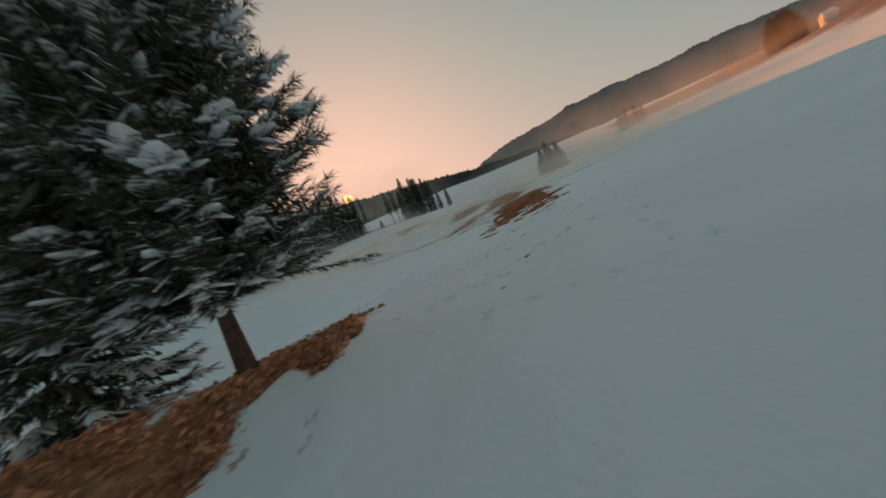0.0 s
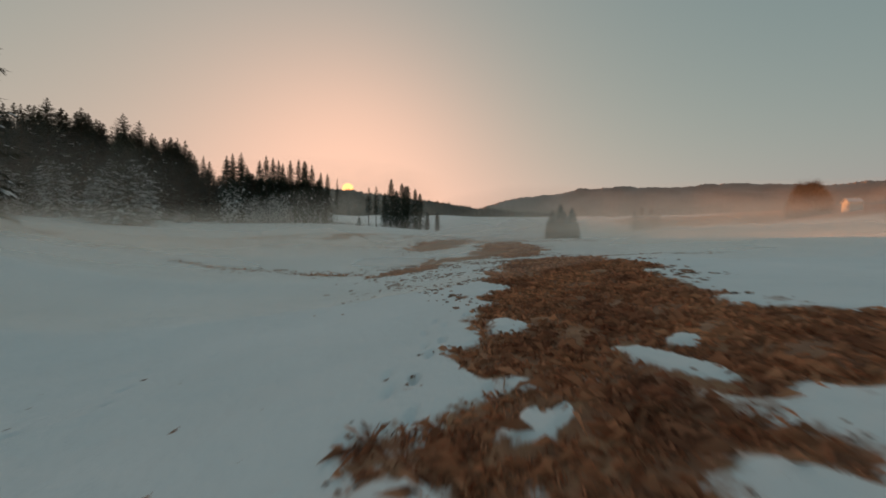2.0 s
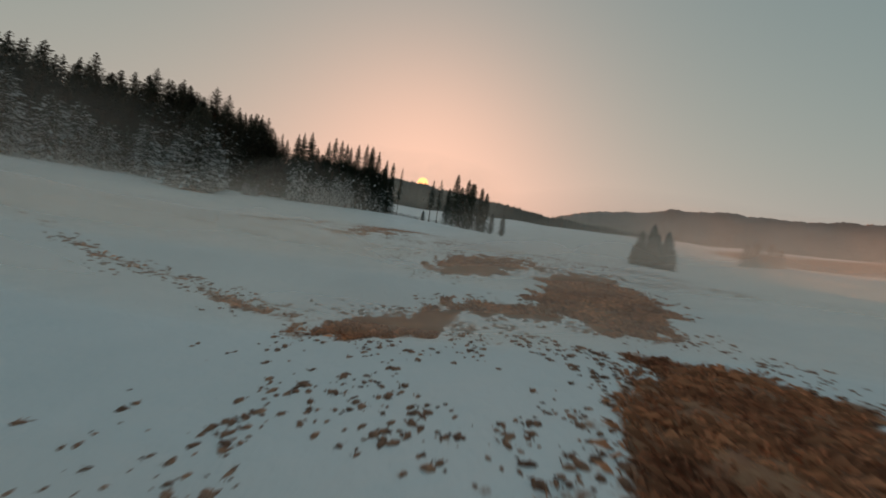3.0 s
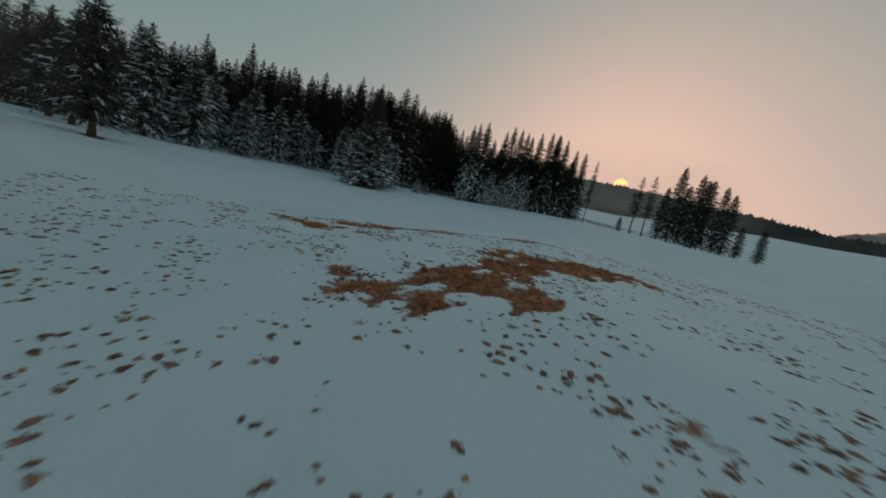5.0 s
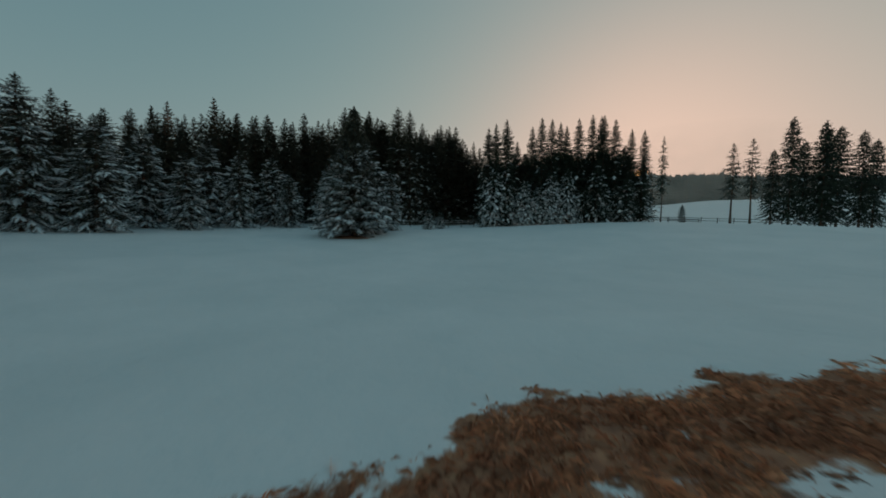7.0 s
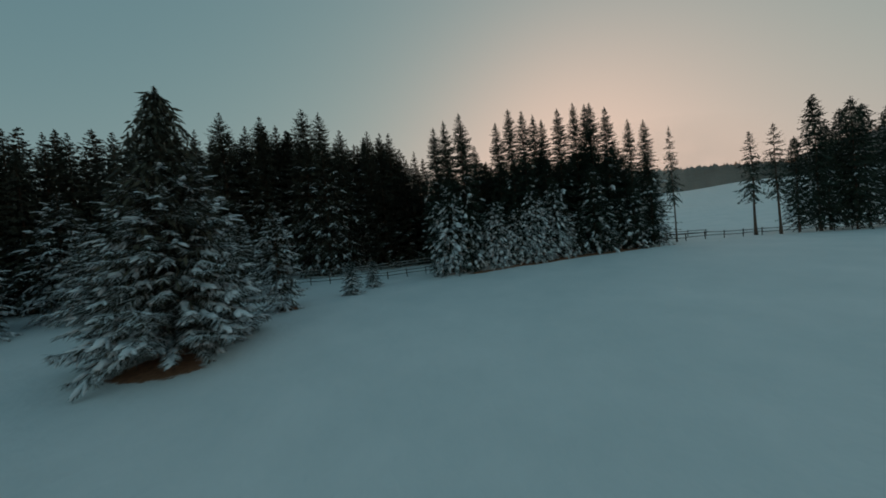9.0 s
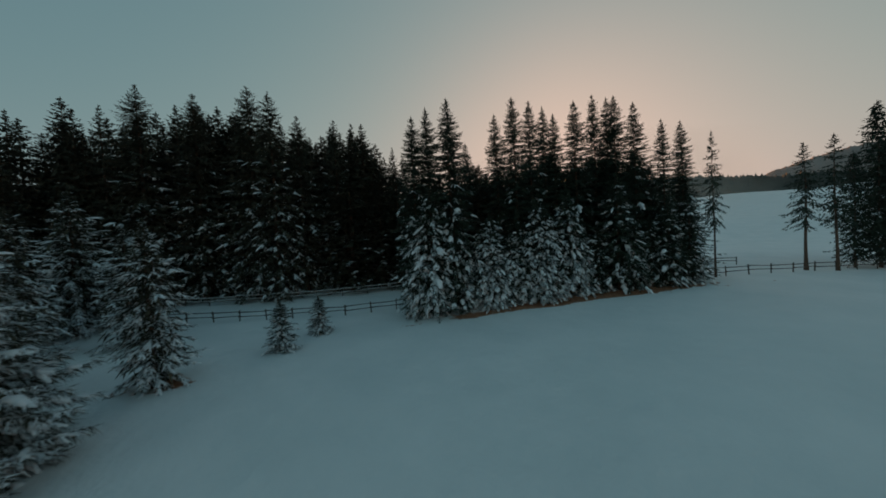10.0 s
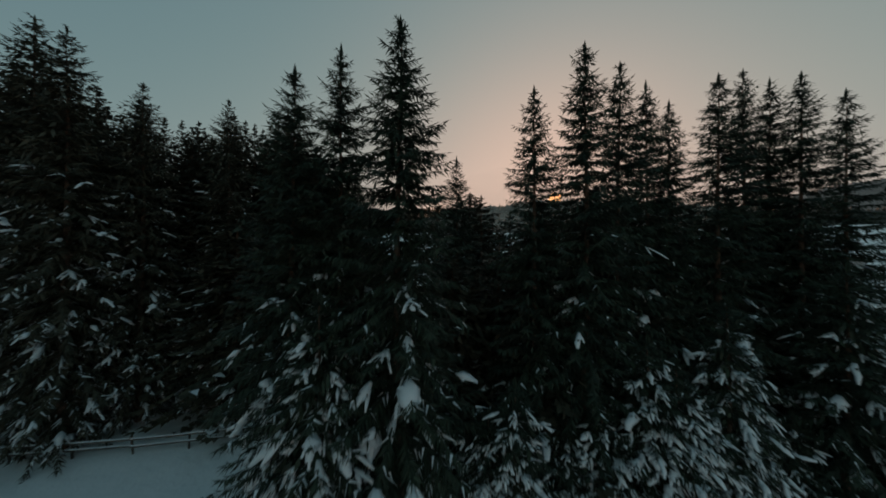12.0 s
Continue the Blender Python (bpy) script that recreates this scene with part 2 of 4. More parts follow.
rng = np.random.RandomState(4)
PRINTS = []      # x, y, depth, bareness, turn
for x0, y0, x1, y1, n in ((-5.0, 11.6, 0.3, 12.7, 17), (0.3, 12.7, 3.4, 19.0, 14), (-1.4, 5.9, 2.2, 7.2, 13), (-1.0, 9.8, 1.4, 10.0, 7), (1.0, 8.6, 4.8, 11.2, 14), (2.6, 4.0, 7.5, 16.0, 18), (-3.0, 13.0, -0.5, 24.0, 16),
                          (0.4, 8.9, 3.2, 12.6, 12), (-2.8, 8.4, 0.6, 14.4, 14), (2.4, 12.4, 6.2, 9.6, 13), (-1.6, 14.8, 2.2, 13.0, 10), (-0.6, 4.6, 3.2, 3.4, 9), (1.4, 16.6, 2.6, 21.4, 16)):
    way = math.atan2(y1 - y0, x1 - x0)
    for k in range(n):
        f = (k + rng.uniform(-0.3, 0.3)) / n
        PRINTS.append((x0 + (x1 - x0) * f + (0.13 if k % 2 else -0.13) + rng.normal(0, 0.12), y0 + (y1 - y0) * f + rng.normal(0, 0.08), rng.uniform(0.04, 0.085), rng.uniform(-0.2, 0.26), way + rng.normal(0, 0.3)))
# fresher, deeper trails
for x0, y0, x1, y1, n in ((-0.4, 6.44, 1.5, 6.98, 6), (1.5, 6.98, 3.4, 7.3, 5), (0.3, 6.1, 1.5, 6.2, 4), (-2.3, 8.7, -0.8, 13.5, 13), (0.1, 12.8, 1.5, 12.4, 4), (1.5, 12.42, 3.1, 12.6, 9), (3.1, 12.6, 4.6, 13.15, 10), (2.0, 12.1, 2.9, 12.42, 7),
                          (3.4, 12.3, 5.2, 12.9, 6), (-1.9, 13.6, 0.7, 13.7, 6), (3.4, 9.2, 5.4, 10.1, 6), (1.9, 11.4, 2.5, 12.2, 4), (2.3, 13.2, 3.3, 16.2, 8)):
    way = math.atan2(y1 - y0, x1 - x0)
    for k in range(n):
        f = (k + rng.uniform(-0.25, 0.25)) / n
        PRINTS.append((x0 + (x1 - x0) * f + rng.normal(0, 0.04), y0 + (y1 - y0) * f + (0.07 if k % 2 else -0.07) + rng.normal(0, 0.05), rng.uniform(0.08, 0.14), rng.uniform(0.2, 0.55), way + rng.normal(0, 0.35)))


def lines(parts):
    out = []
    for a, b, step in parts:
        out += list(np.arange(a, b, step))
    return out


def spread(start, end, n):
    return [start + (end - start) * (k / n) ** 2.6 for k in range(1, n + 1)]


def build_ground():
    xs = spread(-90, -3200, 34)[::-1] + lines(((-90, -30, 1.4), (-30, -16, 0.5), (-16, -7, 0.3), (-7, -4, 0.2), (-4, -0.5, 0.075), (-0.5, 5, 0.032), (5, 7, 0.075), (7, 16, 0.22), (16, 90, 1.4))) + [90] + spread(90, 3200, 34)
    ys = spread(-20, -3200, 34)[::-1] + lines(((-20, -2, 0.9), (-2, 3, 0.25), (3, 5.9, 0.085), (5.9, 7.4, 0.032), (7.4, 11.9, 0.07), (11.9, 13.8, 0.032), (13.8, 21, 0.085), (21, 58, 0.25), (58, 135, 1.3))) + [135] + spread(135, 3200, 34)
    xs, ys = np.array(xs), np.array(ys)
    X, Y = np.meshgrid(xs, ys)
    T = thaw(X, Y)
    Z = ground(X, Y) - 0.07 * smooth(-0.15, 0.25, T) + 0.05 * smooth(0.0, 0.6, T) * wobble(X, Y, 0.5, 21)
    for px, py, d, bare, way in PRINTS:
        i0, i1 = np.searchsorted(xs, (px - 0.5, px + 0.5))
        j0, j1 = np.searchsorted(ys, (py - 0.5, py + 0.5))
        dx, dy = X[j0:j1, i0:i1] - px, Y[j0:j1, i0:i1] - py
        q = np.hypot((dx * math.cos(way) + dy * math.sin(way)) / 0.10, (dy * math.cos(way) - dx * math.sin(way)) / 0.055)
        Z[j0:j1, i0:i1] -= d * np.exp(-q ** 4)
        T[j0:j1, i0:i1] = np.maximum(T[j0:j1, i0:i1], bare - 0.45 * q)
    nx, ny = len(xs), len(ys)
    idx = np.arange(nx * ny).reshape(ny, nx)
    F = np.stack([idx[:-1, :-1], idx[:-1, 1:], idx[1:, 1:], idx[1:, :-1]], -1).reshape(-1, 4)
    me = bpy.data.meshes.new("ground")
    me.from_pydata(np.stack([X, Y, Z], -1).reshape(-1, 3).tolist(), [], F.tolist())
    at = me.attributes.new("thaw", "FLOAT", "POINT")
    at.data.foreach_set("value", np.clip(0.5 + T * 0.55, 0, 1).reshape(-1).astype(np.float32))
    me.polygons.foreach_set("use_smooth", np.ones(len(me.polygons), bool))
    me.materials.append(M_GROUND)
    tagged(new("ground", me), "snow-covered meadow with thawed brown grass patches", "ground", kind="structure")


build_ground()


# ---- far hills ----
def hill(name, az, el, dist, rise, mat, label, teeth, centre=(0.0, 40.0, 3.0), seed=1):
    r = np.random.RandomState(seed)
    A = np.arange(az[0], az[-1], 0.12)
    E = np.interp(A, az, el)
    fade = np.minimum(1, np.minimum(A - az[0], az[-1] - A) / 4.0)
    crest = centre[2] + dist * np.tan(np.radians(E)) + dist * 0.0016 * (wobble(A, A * 0, 2.2, seed) + 0.6 * wobble(A, A * 0, 0.7, seed + 1))
    rows, V = [(-rise, 0.0), (-rise * 0.75, 0.18), (-rise * 0.5, 0.42), (-rise * 0.25, 0.72), (-rise * 0.1, 0.9), (0, 1.0), (rise * 0.3, 0.9), (rise, 0.0)], []
    for k, (d, f) in enumerate(rows):
        top = teeth * r.rand(len(A)) ** 1.5 if k == 5 else teeth * 0.5 * wobble(A + 9 * k, A, 2.0, seed + k)
        D = dist + d + wobble(A, A * 0 + k, 2.5, seed + 20 + k) * rise * 0.05
        z = np.maximum((crest * fade) * f + top * (f > 0), 0) - (20 if f == 0 else 0)
        V += list(zip(centre[0] + D * np.sin(np.radians(A)), centre[1] + D * np.cos(np.radians(A)), z))
    n = len(A)
    F = [(k * n + i, k * n + i + 1, (k + 1) * n + i + 1, (k + 1) * n + i) for k in range(len(rows) - 1) for i in range(n - 1)]
    me = bpy.data.meshes.new(name)
    me.from_pydata([tuple(map(float, v)) for v in V], [], F)
    me.materials.append(mat)
    me.polygons.foreach_set("use_smooth", np.ones(len(me.polygons), bool))
    tagged(new(name, me), label, "hill", kind="structure")


hill("backdrop_wooded_ridge", (-75, -40, -25, -18, -14, -10, -2, 4, 9, 15, 21, 30), (7.5, 7.5, 8.0, 8.9, 8.6, 8.3, 7.4, 6.6, 5.9, 5.4, 4.9, 4.0), 620, 230, M_FOREST, "dark wooded ridge in front of the low sun", 5.0, seed=3)
hill("backdrop_far_hills", (3, 9, 14, 20, 26, 32, 38, 44, 52, 60, 80, 110), (5.0, 5.8, 7.5, 8.0, 8.7, 8.7, 8.2, 8.2, 7.1, 6.7, 6.4, 5.0), 1500, 500, M_HAZE_TINT, "brown wooded hills in the distance, haze painted into their colour", 3.5, seed=5)
hill("backdrop_hills_behind", (100, 140, 180, 230, 290), (5.0, 6.0, 5.5, 7.0, 8.5), 900, 350, M_FOREST, "dark wooded hills closing the valley", 9.0, seed=8)


# ---- spruces ----
def mesh_of(name, V, F, mat):
    me = bpy.data.meshes.new(name)
    me.from_pydata(V, [], F)
    me.materials.append(mat)
    return me


def part(name, me, parent, label=""):
    ob = new(name, me)
    ob.parent = parent
    return tagged(ob, label) if label else ob


def trunk_mesh(r, H, base_r, lean=0.0):
    V, F, n, m = [], [], 9, 10
    for k in range(m):
        f = k / (m - 1)
        rad = base_r * (1 - f) ** 0.9 + 0.012 + base_r * 0.45 * math.exp(-f * 45)
        ox, oy = lean * f * H + 0.05 * math.sin(f * 7), 0.05 * math.cos(f * 5)
        for i in range(n):
            a = 6.2832 * i / n
            q = rad * (1 + 0.10 * math.sin(3 * a + k))
            V.append((ox + q * math.cos(a), oy + q * math.sin(a), f * H - (0.25 if k == 0 else 0)))
    for k in range(m - 1):
        for i in range(n):
            j = (i + 1) % n
            F.append((k * n + i, k * n + j, (k + 1) * n + j, (k + 1) * n + i))
    F.append(tuple(range((m - 1) * n, m * n)))
    return mesh_of("trunk", V, F, M_BARK)


def crown_meshes(seed, H, R, clear, gap, step, width, snow, shape=0.85, per=6, needle=None, hang=0.35, bare=0.0, snow_top=0.75, pad=0.17, low0=0.6, frost=0.42, core=0.72, twig=0.8, sag=1.0, tongue=0.0, cone=0.0, ragged=0.52):
    """Whorls of drooping branches, each a spray of narrow needle twigs, with snow lying on them."""
    r = np.random.RandomState(seed)
    quads, twigs, snowq, SV, SF = [], [], [], [], []
    z = clear
    while z < H - 0.15:
        f = (z - clear) / (H - clear)
        count = per if f < 0.93 else max(4, per - 2)
        az0 = r.uniform(0, 6.28)
        for b in range(count):
            if r.rand() < bare:
                continue
            az = az0 + 6.283 * b / count + r.normal(0, 0.22)
            low = min(1.0, low0 + f * 4)
            L = R * low * (1 - math.exp(-(1 - f) * (H - clear) * shape / R)) * (1 - f) ** cone * r.uniform(1.1 - ragged, 1.1) + 0.05
            zz = z + r.uniform(-0.5, 0.5) * gap
            p0 = math.tan(radians(-14 * sag + 10 * (1 - sag) + 34 * f ** 1.5 + r.normal(0, 6)))
            droop = (0.55 - 0.45 * f) * sag * r.uniform(0.7, 1.3)
            up = 0.32 * (1 - 0.6 * f) * r.uniform(0.5, 1.3)
            d = np.array((math.cos(az), math.sin(az)))
            side = np.array((-d[1], d[0], 0.0))
            n = max(4, int(L / step))
            s = (np.arange(n) + r.rand(n) * 0.8) / n * 0.94 + 0.06
            rad = L * s * 0.97
            hz = zz + L * (p0 * s - droop * s ** 2 + up * s ** 3)
            slope = p0 - 2 * droop * s + 3 * up * s ** 2
            P = np.stack([d[0] * rad, d[1] * rad, hz], -1)
            T = np.stack([np.full(n, d[0]), np.full(n, d[1]), slope], -1)
            T /= np.linalg.norm(T, axis=1)[:, None]
            tl = (0.14 + 0.22 * L * (1 - 0.7 * s)) * r.uniform(0.7, 1.25, n)
            tl = np.minimum(tl, twig)
            for sg in (-1, 1):
                D = T * r.uniform(0.45, 0.9, n)[:, None] + side * (sg * r.uniform(0.35, 1.0, n))[:, None] + r.normal(0, 0.16, (n, 3))
                D[:, 2] -= hang * r.uniform(0.3, 1.6, n)
                D /= np.linalg.norm(D, axis=1)[:, None]
                W = np.cross(D, np.array((0, 0, 1.0)) + r.normal(0, 0.5, (n, 3)))
                W /= np.linalg.norm(W, axis=1)[:, None] + 1e-6
                w = width * (0.5 + 0.5 * min(1.0, L)) * r.uniform(0.7, 1.3, n)[:, None]
                tip = P + D * tl[:, None]
                foot = P + D * (tl * 0.12)[:, None]
                Q = np.stack([foot + W * w, tip, foot - W * w], 1)
                twigs.append(Q)
                pick = r.rand(n) < snow * frost * max(0.0, 1 - f / snow_top) * (0.35 + 0.65 * s)
                if pick.any():
                    q = Q[pick].copy()
                    c = q.mean(1, keepdims=True)
                    q = c + (q - c) * np.array((1.05, 1.05, 0.75))
                    q[:, :, 2] += 0.035
                    snowq.append(q)
            # the branch's own stem and its end spray
            E = P[-1]
            D = T[-1]
            spray = min(0.34, 0.6 * twig, 0.5 * L)
            quads.append(np.stack([E, E + D * 0.4 * spray + side * width, E + D * spray, E + D * 0.4 * spray - side * width])[None])
            st = np.array((d[0] * 0.02, d[1] * 0.02, zz))
            mid = P[n // 2]
            for a, c, wd in ((st, mid, 0.035), (mid, E, 0.02)):
                quads.append(np.stack([a + side * wd, a - side * wd, c - side * wd * 0.6, c + side * wd * 0.6])[None])
            # clumps of snow: a pad along the branch with drooping fingers on its side twigs
            lumps = r.poisson(snow * 0.75 * max(0.0, 1 - f / snow_top)) if L > 0.5 else 0
            for lump in range(lumps):
                a0 = r.uniform(0.3, 0.92)
                wid = min(pad, 0.05 + (0.06 if tongue else 0.035) * L) * r.uniform(0.45, 1.15)
                base = np.array((d[0] * L * a0 * 0.97, d[1] * L * a0 * 0.97, zz + L * (p0 * a0 - droop * a0 * a0 + up * a0 ** 3) + 0.03))
                along = np.array((d[0], d[1], p0 - 2 * droop * a0 + 3 * up * a0 ** 2 - 0.12 - tongue * r.uniform(0.4, 1.3)))
                fan = [(along, r.uniform(0.25, 0.8), 1.0)]
                for sg in (-1, 1):
                    for again in range(2):
                        if r.rand() < 0.55:
                            fan.append((along * r.uniform(0.5, 0.9) + side * sg * r.uniform(0.4, 0.9) - np.array((0, 0, hang * r.uniform(0.2, 1.1))), r.uniform(0.2, 0.55), r.uniform(0.4, 0.8)))
                for dr, far, thick in fan:
                    dr = dr / np.linalg.norm(dr)
                    sd = np.cross(dr, (0, 0, 1.0))
                    sd /= np.linalg.norm(sd) + 1e-6
                    un = np.cross(sd, dr)
                    far *= min(1.0 if tongue else 1.15, pad / 0.17) * min(1.0, 0.3 + L / 2)
                    o = len(SV)
                    start = base + dr * r.uniform(-0.15, 0.12) * far
                    rings = (0.5, 1.0, 0.9, 0.45) if thick == 1.0 else (0.6, 1.0, 0.4)
                    last = len(rings) - 1
                    for k, fat in enumerate(rings):
                        wk = wid * thick * fat * r.uniform(0.65, 1.3)
                        c = start + dr * far * (k / last) + sd * r.normal(0, 0.22) * wk - np.array((0, 0, 0.10 * far * (k / last) ** 2))
                        for x, y in ((1.0, -0.12), (0.45, 0.55), (-0.45, 0.55), (-1.0, -0.12)):
                            v = c + sd * x * wk * r.uniform(0.8, 1.2) + un * y * wk * r.uniform(0.7, 1.25)
                            SV.append((v[0], v[1], v[2]))
                    for k in range(last):
                        for i in range(4):
                            j = (i + 1) % 4
                            SF.append((o + k * 4 + i, o + k * 4 + j, o + k * 4 + 4 + j, o + k * 4 + 4 + i))
                    SF.append((o + 3, o + 2, o + 1, o))
                    SF.append(tuple(o + last * 4 + i for i in range(4)))
        z += gap * (1.0 - 0.58 * f) * r.uniform(0.8, 1.2)
    # the dense shaded inside of the crown: dead twigs and hanging needles near the trunk
    n = int(560 * core * max(1.0, R / 3.0))
    size = min(R, 2.6) / 2.4 * min(1.0, twig / 0.5)
    f = r.uniform(0.04, min(0.97, 0.5 + 0.45 * core), n) ** 0.9
    reach = R * np.minimum(1.0, low0 + f * 4) * (1 - np.exp(-(1 - f) * (H - clear) * shape / R)) * 0.62
    a = r.uniform(0, 6.283, n)
    q = reach * r.uniform(0.05, 1.0, n) ** 0.6
    P = np.stack([np.cos(a) * q, np.sin(a) * q, clear + f * (H - clear) + 0.1 * H / 15], -1)
    D = np.stack([np.cos(a) * 0.5, np.sin(a) * 0.5, np.full(n, -0.75)], -1) + r.normal(0, 0.3, (n, 3))
    W = np.cross(D, r.normal(0, 1, (n, 3)))
    W *= (0.065 * size * r.uniform(0.6, 1.3, n) / (np.linalg.norm(W, axis=1) + 1e-6))[:, None]
    D *= (0.55 * size * r.uniform(0.5, 1.2, n))[:, None]
    if n:
        quads.append(np.stack([P, P + D * 0.4 + W, P + D, P + D * 0.5 - W], 1))
    # leader shoot
    for k in range(5):
        a = 1.256 * k
        quads.append(np.array([[(0, 0, H - 0.5), (0.06 * math.cos(a), 0.06 * math.sin(a), H - 0.15), (0, 0, H + 0.12), (-0.03 * math.sin(a), 0.03 * math.cos(a), H - 0.2)]]))
    Q = np.concatenate(quads).reshape(-1, 3)
    T3 = np.concatenate(twigs).reshape(-1, 3)
    crown = mesh_of("crown", Q.tolist() + T3.tolist(), np.arange(len(Q)).reshape(-1, 4).tolist() + (np.arange(len(T3)).reshape(-1, 3) + len(Q)).tolist(), needle or M_NEEDLE)
    cover = None
    if snowq or SV:
        S = np.concatenate(snowq).reshape(-1, 3) if snowq else np.zeros((0, 3))
        o = len(SV)
        cover = mesh_of("snow_cover", SV + S.tolist(), SF + (np.arange(len(S)).reshape(-1, 3) + o).tolist(), M_SNOW)
        cover.polygons.foreach_set("use_smooth", np.ones(len(cover.polygons), bool))
    return crown, cover


def spruce(name, label, seed, H, R, clear, gap, step, width, snow, trunk_r, group, **more):
    r = np.random.RandomState(seed)
    root = tagged(new(name), label, "tree", group)
    part("trunk", trunk_mesh(r, H * 0.97, trunk_r), root, "brown scaly bark")
    crown, cover = crown_meshes(seed, H, R, clear, gap, step, width, snow, **more)
    part("crown", crown, root, "dark green needles")
    if cover:
        tagged(part("snow_cover", cover, root, "white snow"), kind="stuff")
    return root


def stand_at(ob, x, y, height, base_h, turn, wide=1.0, tilt=0.0, sink=0.05):
    k = height / base_h
    m = pose(x, y, float(ground(x, y)) - sink, tilt, 0, turn) @ Matrix.Diagonal((k * wide, k * wide, k, 1))
    ob.matrix_basis = m
    return ob


class Kind:
    """A few grown variants of one kind of tree, set out as copies that share their meshes."""

    def __init__(self, variants, H):
        self.variants, self.H, self.used = variants, H, 0

    def put(self, x, y, height, turn, wide=1.0, tilt=0.0):
        ob = self.variants[self.used % len(self.variants)]
        if self.used >= len(self.variants):
            ob = copy_thing(ob, pose(0, 0, 0))
        self.used += 1
        return stand_at(ob, x, y, height, self.H, turn, wide, tilt)


rt = np.random.RandomState(77)
def kind_of(count, seed, label, H, group, sizes, name="spruce", **more):
    R, clear, gap, step, width, snow, trunk_r = sizes
    return Kind([spruce(name, label, seed + k, H, R, clear, gap, step, width, snow, trunk_r, group, **more) for k in range(count)], H)


# sizes: crown radius, bare foot, whorl spacing, twig spacing, twig width, snow, trunk radius
STAND = kind_of(3, 20, "tall slender dark spruce, snow on its lower boughs", 15.0, "spruces of the roadside stand", (2.4, 0.5, 0.30, 0.042, 0.024, 1.1, 0.15), shape=0.43, per=7, hang=0.6, snow_top=0.66, pad=0.16, frost=0.14, twig=0.32, tongue=0.15)
SLIM = kind_of(4, 30, "slender dark spruce with a thin open top", 15.0, "spruces of the roadside stand", (2.0, 0.5, 0.32, 0.05, 0.026, 0.35, 0.14), shape=0.42, bare=0.12, per=7, hang=0.6, snow_top=0.7, pad=0.18, core=1.1, frost=0.14, twig=0.3, tongue=0.15)
FOREST = kind_of(4, 40, "tall dark forest spruce with some snow on its boughs", 20.0, "spruces of the forest edge", (4.2, 0.8, 0.54, 0.2, 0.10, 1.5, 0.22), shape=0.5, cone=0.06, hang=0.5, snow_top=0.5, frost=0.16, pad=0.24, twig=0.7, needle=M_NEEDLE_BROWN)
LANE = kind_of(3, 45, "tall dark spruce across the lane with snow on its boughs", 20.0, "spruces of the forest edge", (3.4, 0.8, 0.46, 0.1, 0.045, 1.15, 0.22), shape=0.55, per=7, hang=0.55, frost=0.14, twig=0.55, pad=0.26, needle=M_NEEDLE_BROWN)
FAR = kind_of(3, 50, "dark spruce standing back in the forest", 20.0, "spruces of the forest", (3.9, 0.8, 0.74, 0.30, 0.14, 0.5, 0.22), shape=0.5, cone=0.08, per=6, hang=0.5, frost=0.18, core=0.8, twig=0.6, needle=M_NEEDLE_BROWN)
SNOWY = kind_of(3, 60, "broad open-grown spruce laden with snow", 10.0, "snow-laden spruces in the meadow", (3.1, 0.55, 0.33, 0.095, 0.045, 2.4, 0.17), shape=0.6, hang=0.45, snow_top=1.2, frost=0.42, twig=0.6, pad=0.2, needle=M_NEEDLE_BROWN)
BROAD = kind_of(1, 65, "broad dark spruce with a little snow on its low boughs", 13.4, "snow-laden spruces in the meadow", (4.2, 0.5, 0.30, 0.08, 0.044, 0.8, 0.2), shape=0.66, per=8, core=1.5, hang=0.5, snow_top=0.7, frost=0.14, twig=0.6, sag=0.85, needle=M_NEEDLE_BROWN)
FOOT = kind_of(2, 67, "broad spruce with a bare trunk foot, snow on its boughs", 10.0, "snow-laden spruces in the meadow", (4.1, 1.6, 0.32, 0.085, 0.042, 0.9, 0.19), shape=0.7, per=7, hang=0.5, snow_top=0.9, frost=0.08, twig=0.6, pad=0.24, sag=0.85, needle=M_NEEDLE_BROWN)
WIDE = kind_of(1, 70, "big spreading spruce, its long low boughs heavy with snow", 15.0, "snow-laden spruces in the meadow", (5.7, 1.1, 0.36, 0.055, 0.028, 4.6, 0.26), shape=0.9, cone=0.55, ragged=0.3, per=12, hang=0.65, snow_top=0.7, pad=0.42, low0=0.74, frost=0.2, twig=0.9, core=2.0, sag=0.7, needle=M_NEEDLE_BROWN)
FILL = kind_of(4, 110, "snowy lower spruce at the foot of the stand", 10.0, "spruces of the roadside stand", (2.3, 0.35, 0.32, 0.05, 0.026, 3.5, 0.13), shape=0.6, hang=0.75, snow_top=1.0, pad=0.23, frost=0.13, twig=0.36, tongue=0.6)
SHADY = kind_of(3, 120, "dark lower spruce in the stand with a few snowy boughs", 10.0, "spruces of the roadside stand", (2.3, 0.35, 0.32, 0.05, 0.026, 1.2, 0.13), shape=0.6, hang=0.75, snow_top=1.0, pad=0.23, frost=0.08, twig=0.36, tongue=0.45)
FIR = kind_of(2, 80, "small young spruce dusted with snow", 2.6, "young spruces by the fence", (0.95, 0.08, 0.13, 0.022, 0.015, 3.0, 0.04), name="young_spruce", shape=0.8, snow_top=1.3, pad=0.09, twig=0.17)
GAP = kind_of(2, 90, "thin spruce with a bare lower trunk", 12.0, "spruces by the gap in the fence", (1.9, 4.2, 0.42, 0.14, 0.06, 0.1, 0.13), shape=0.6, bare=0.22, hang=0.6, core=0.3)
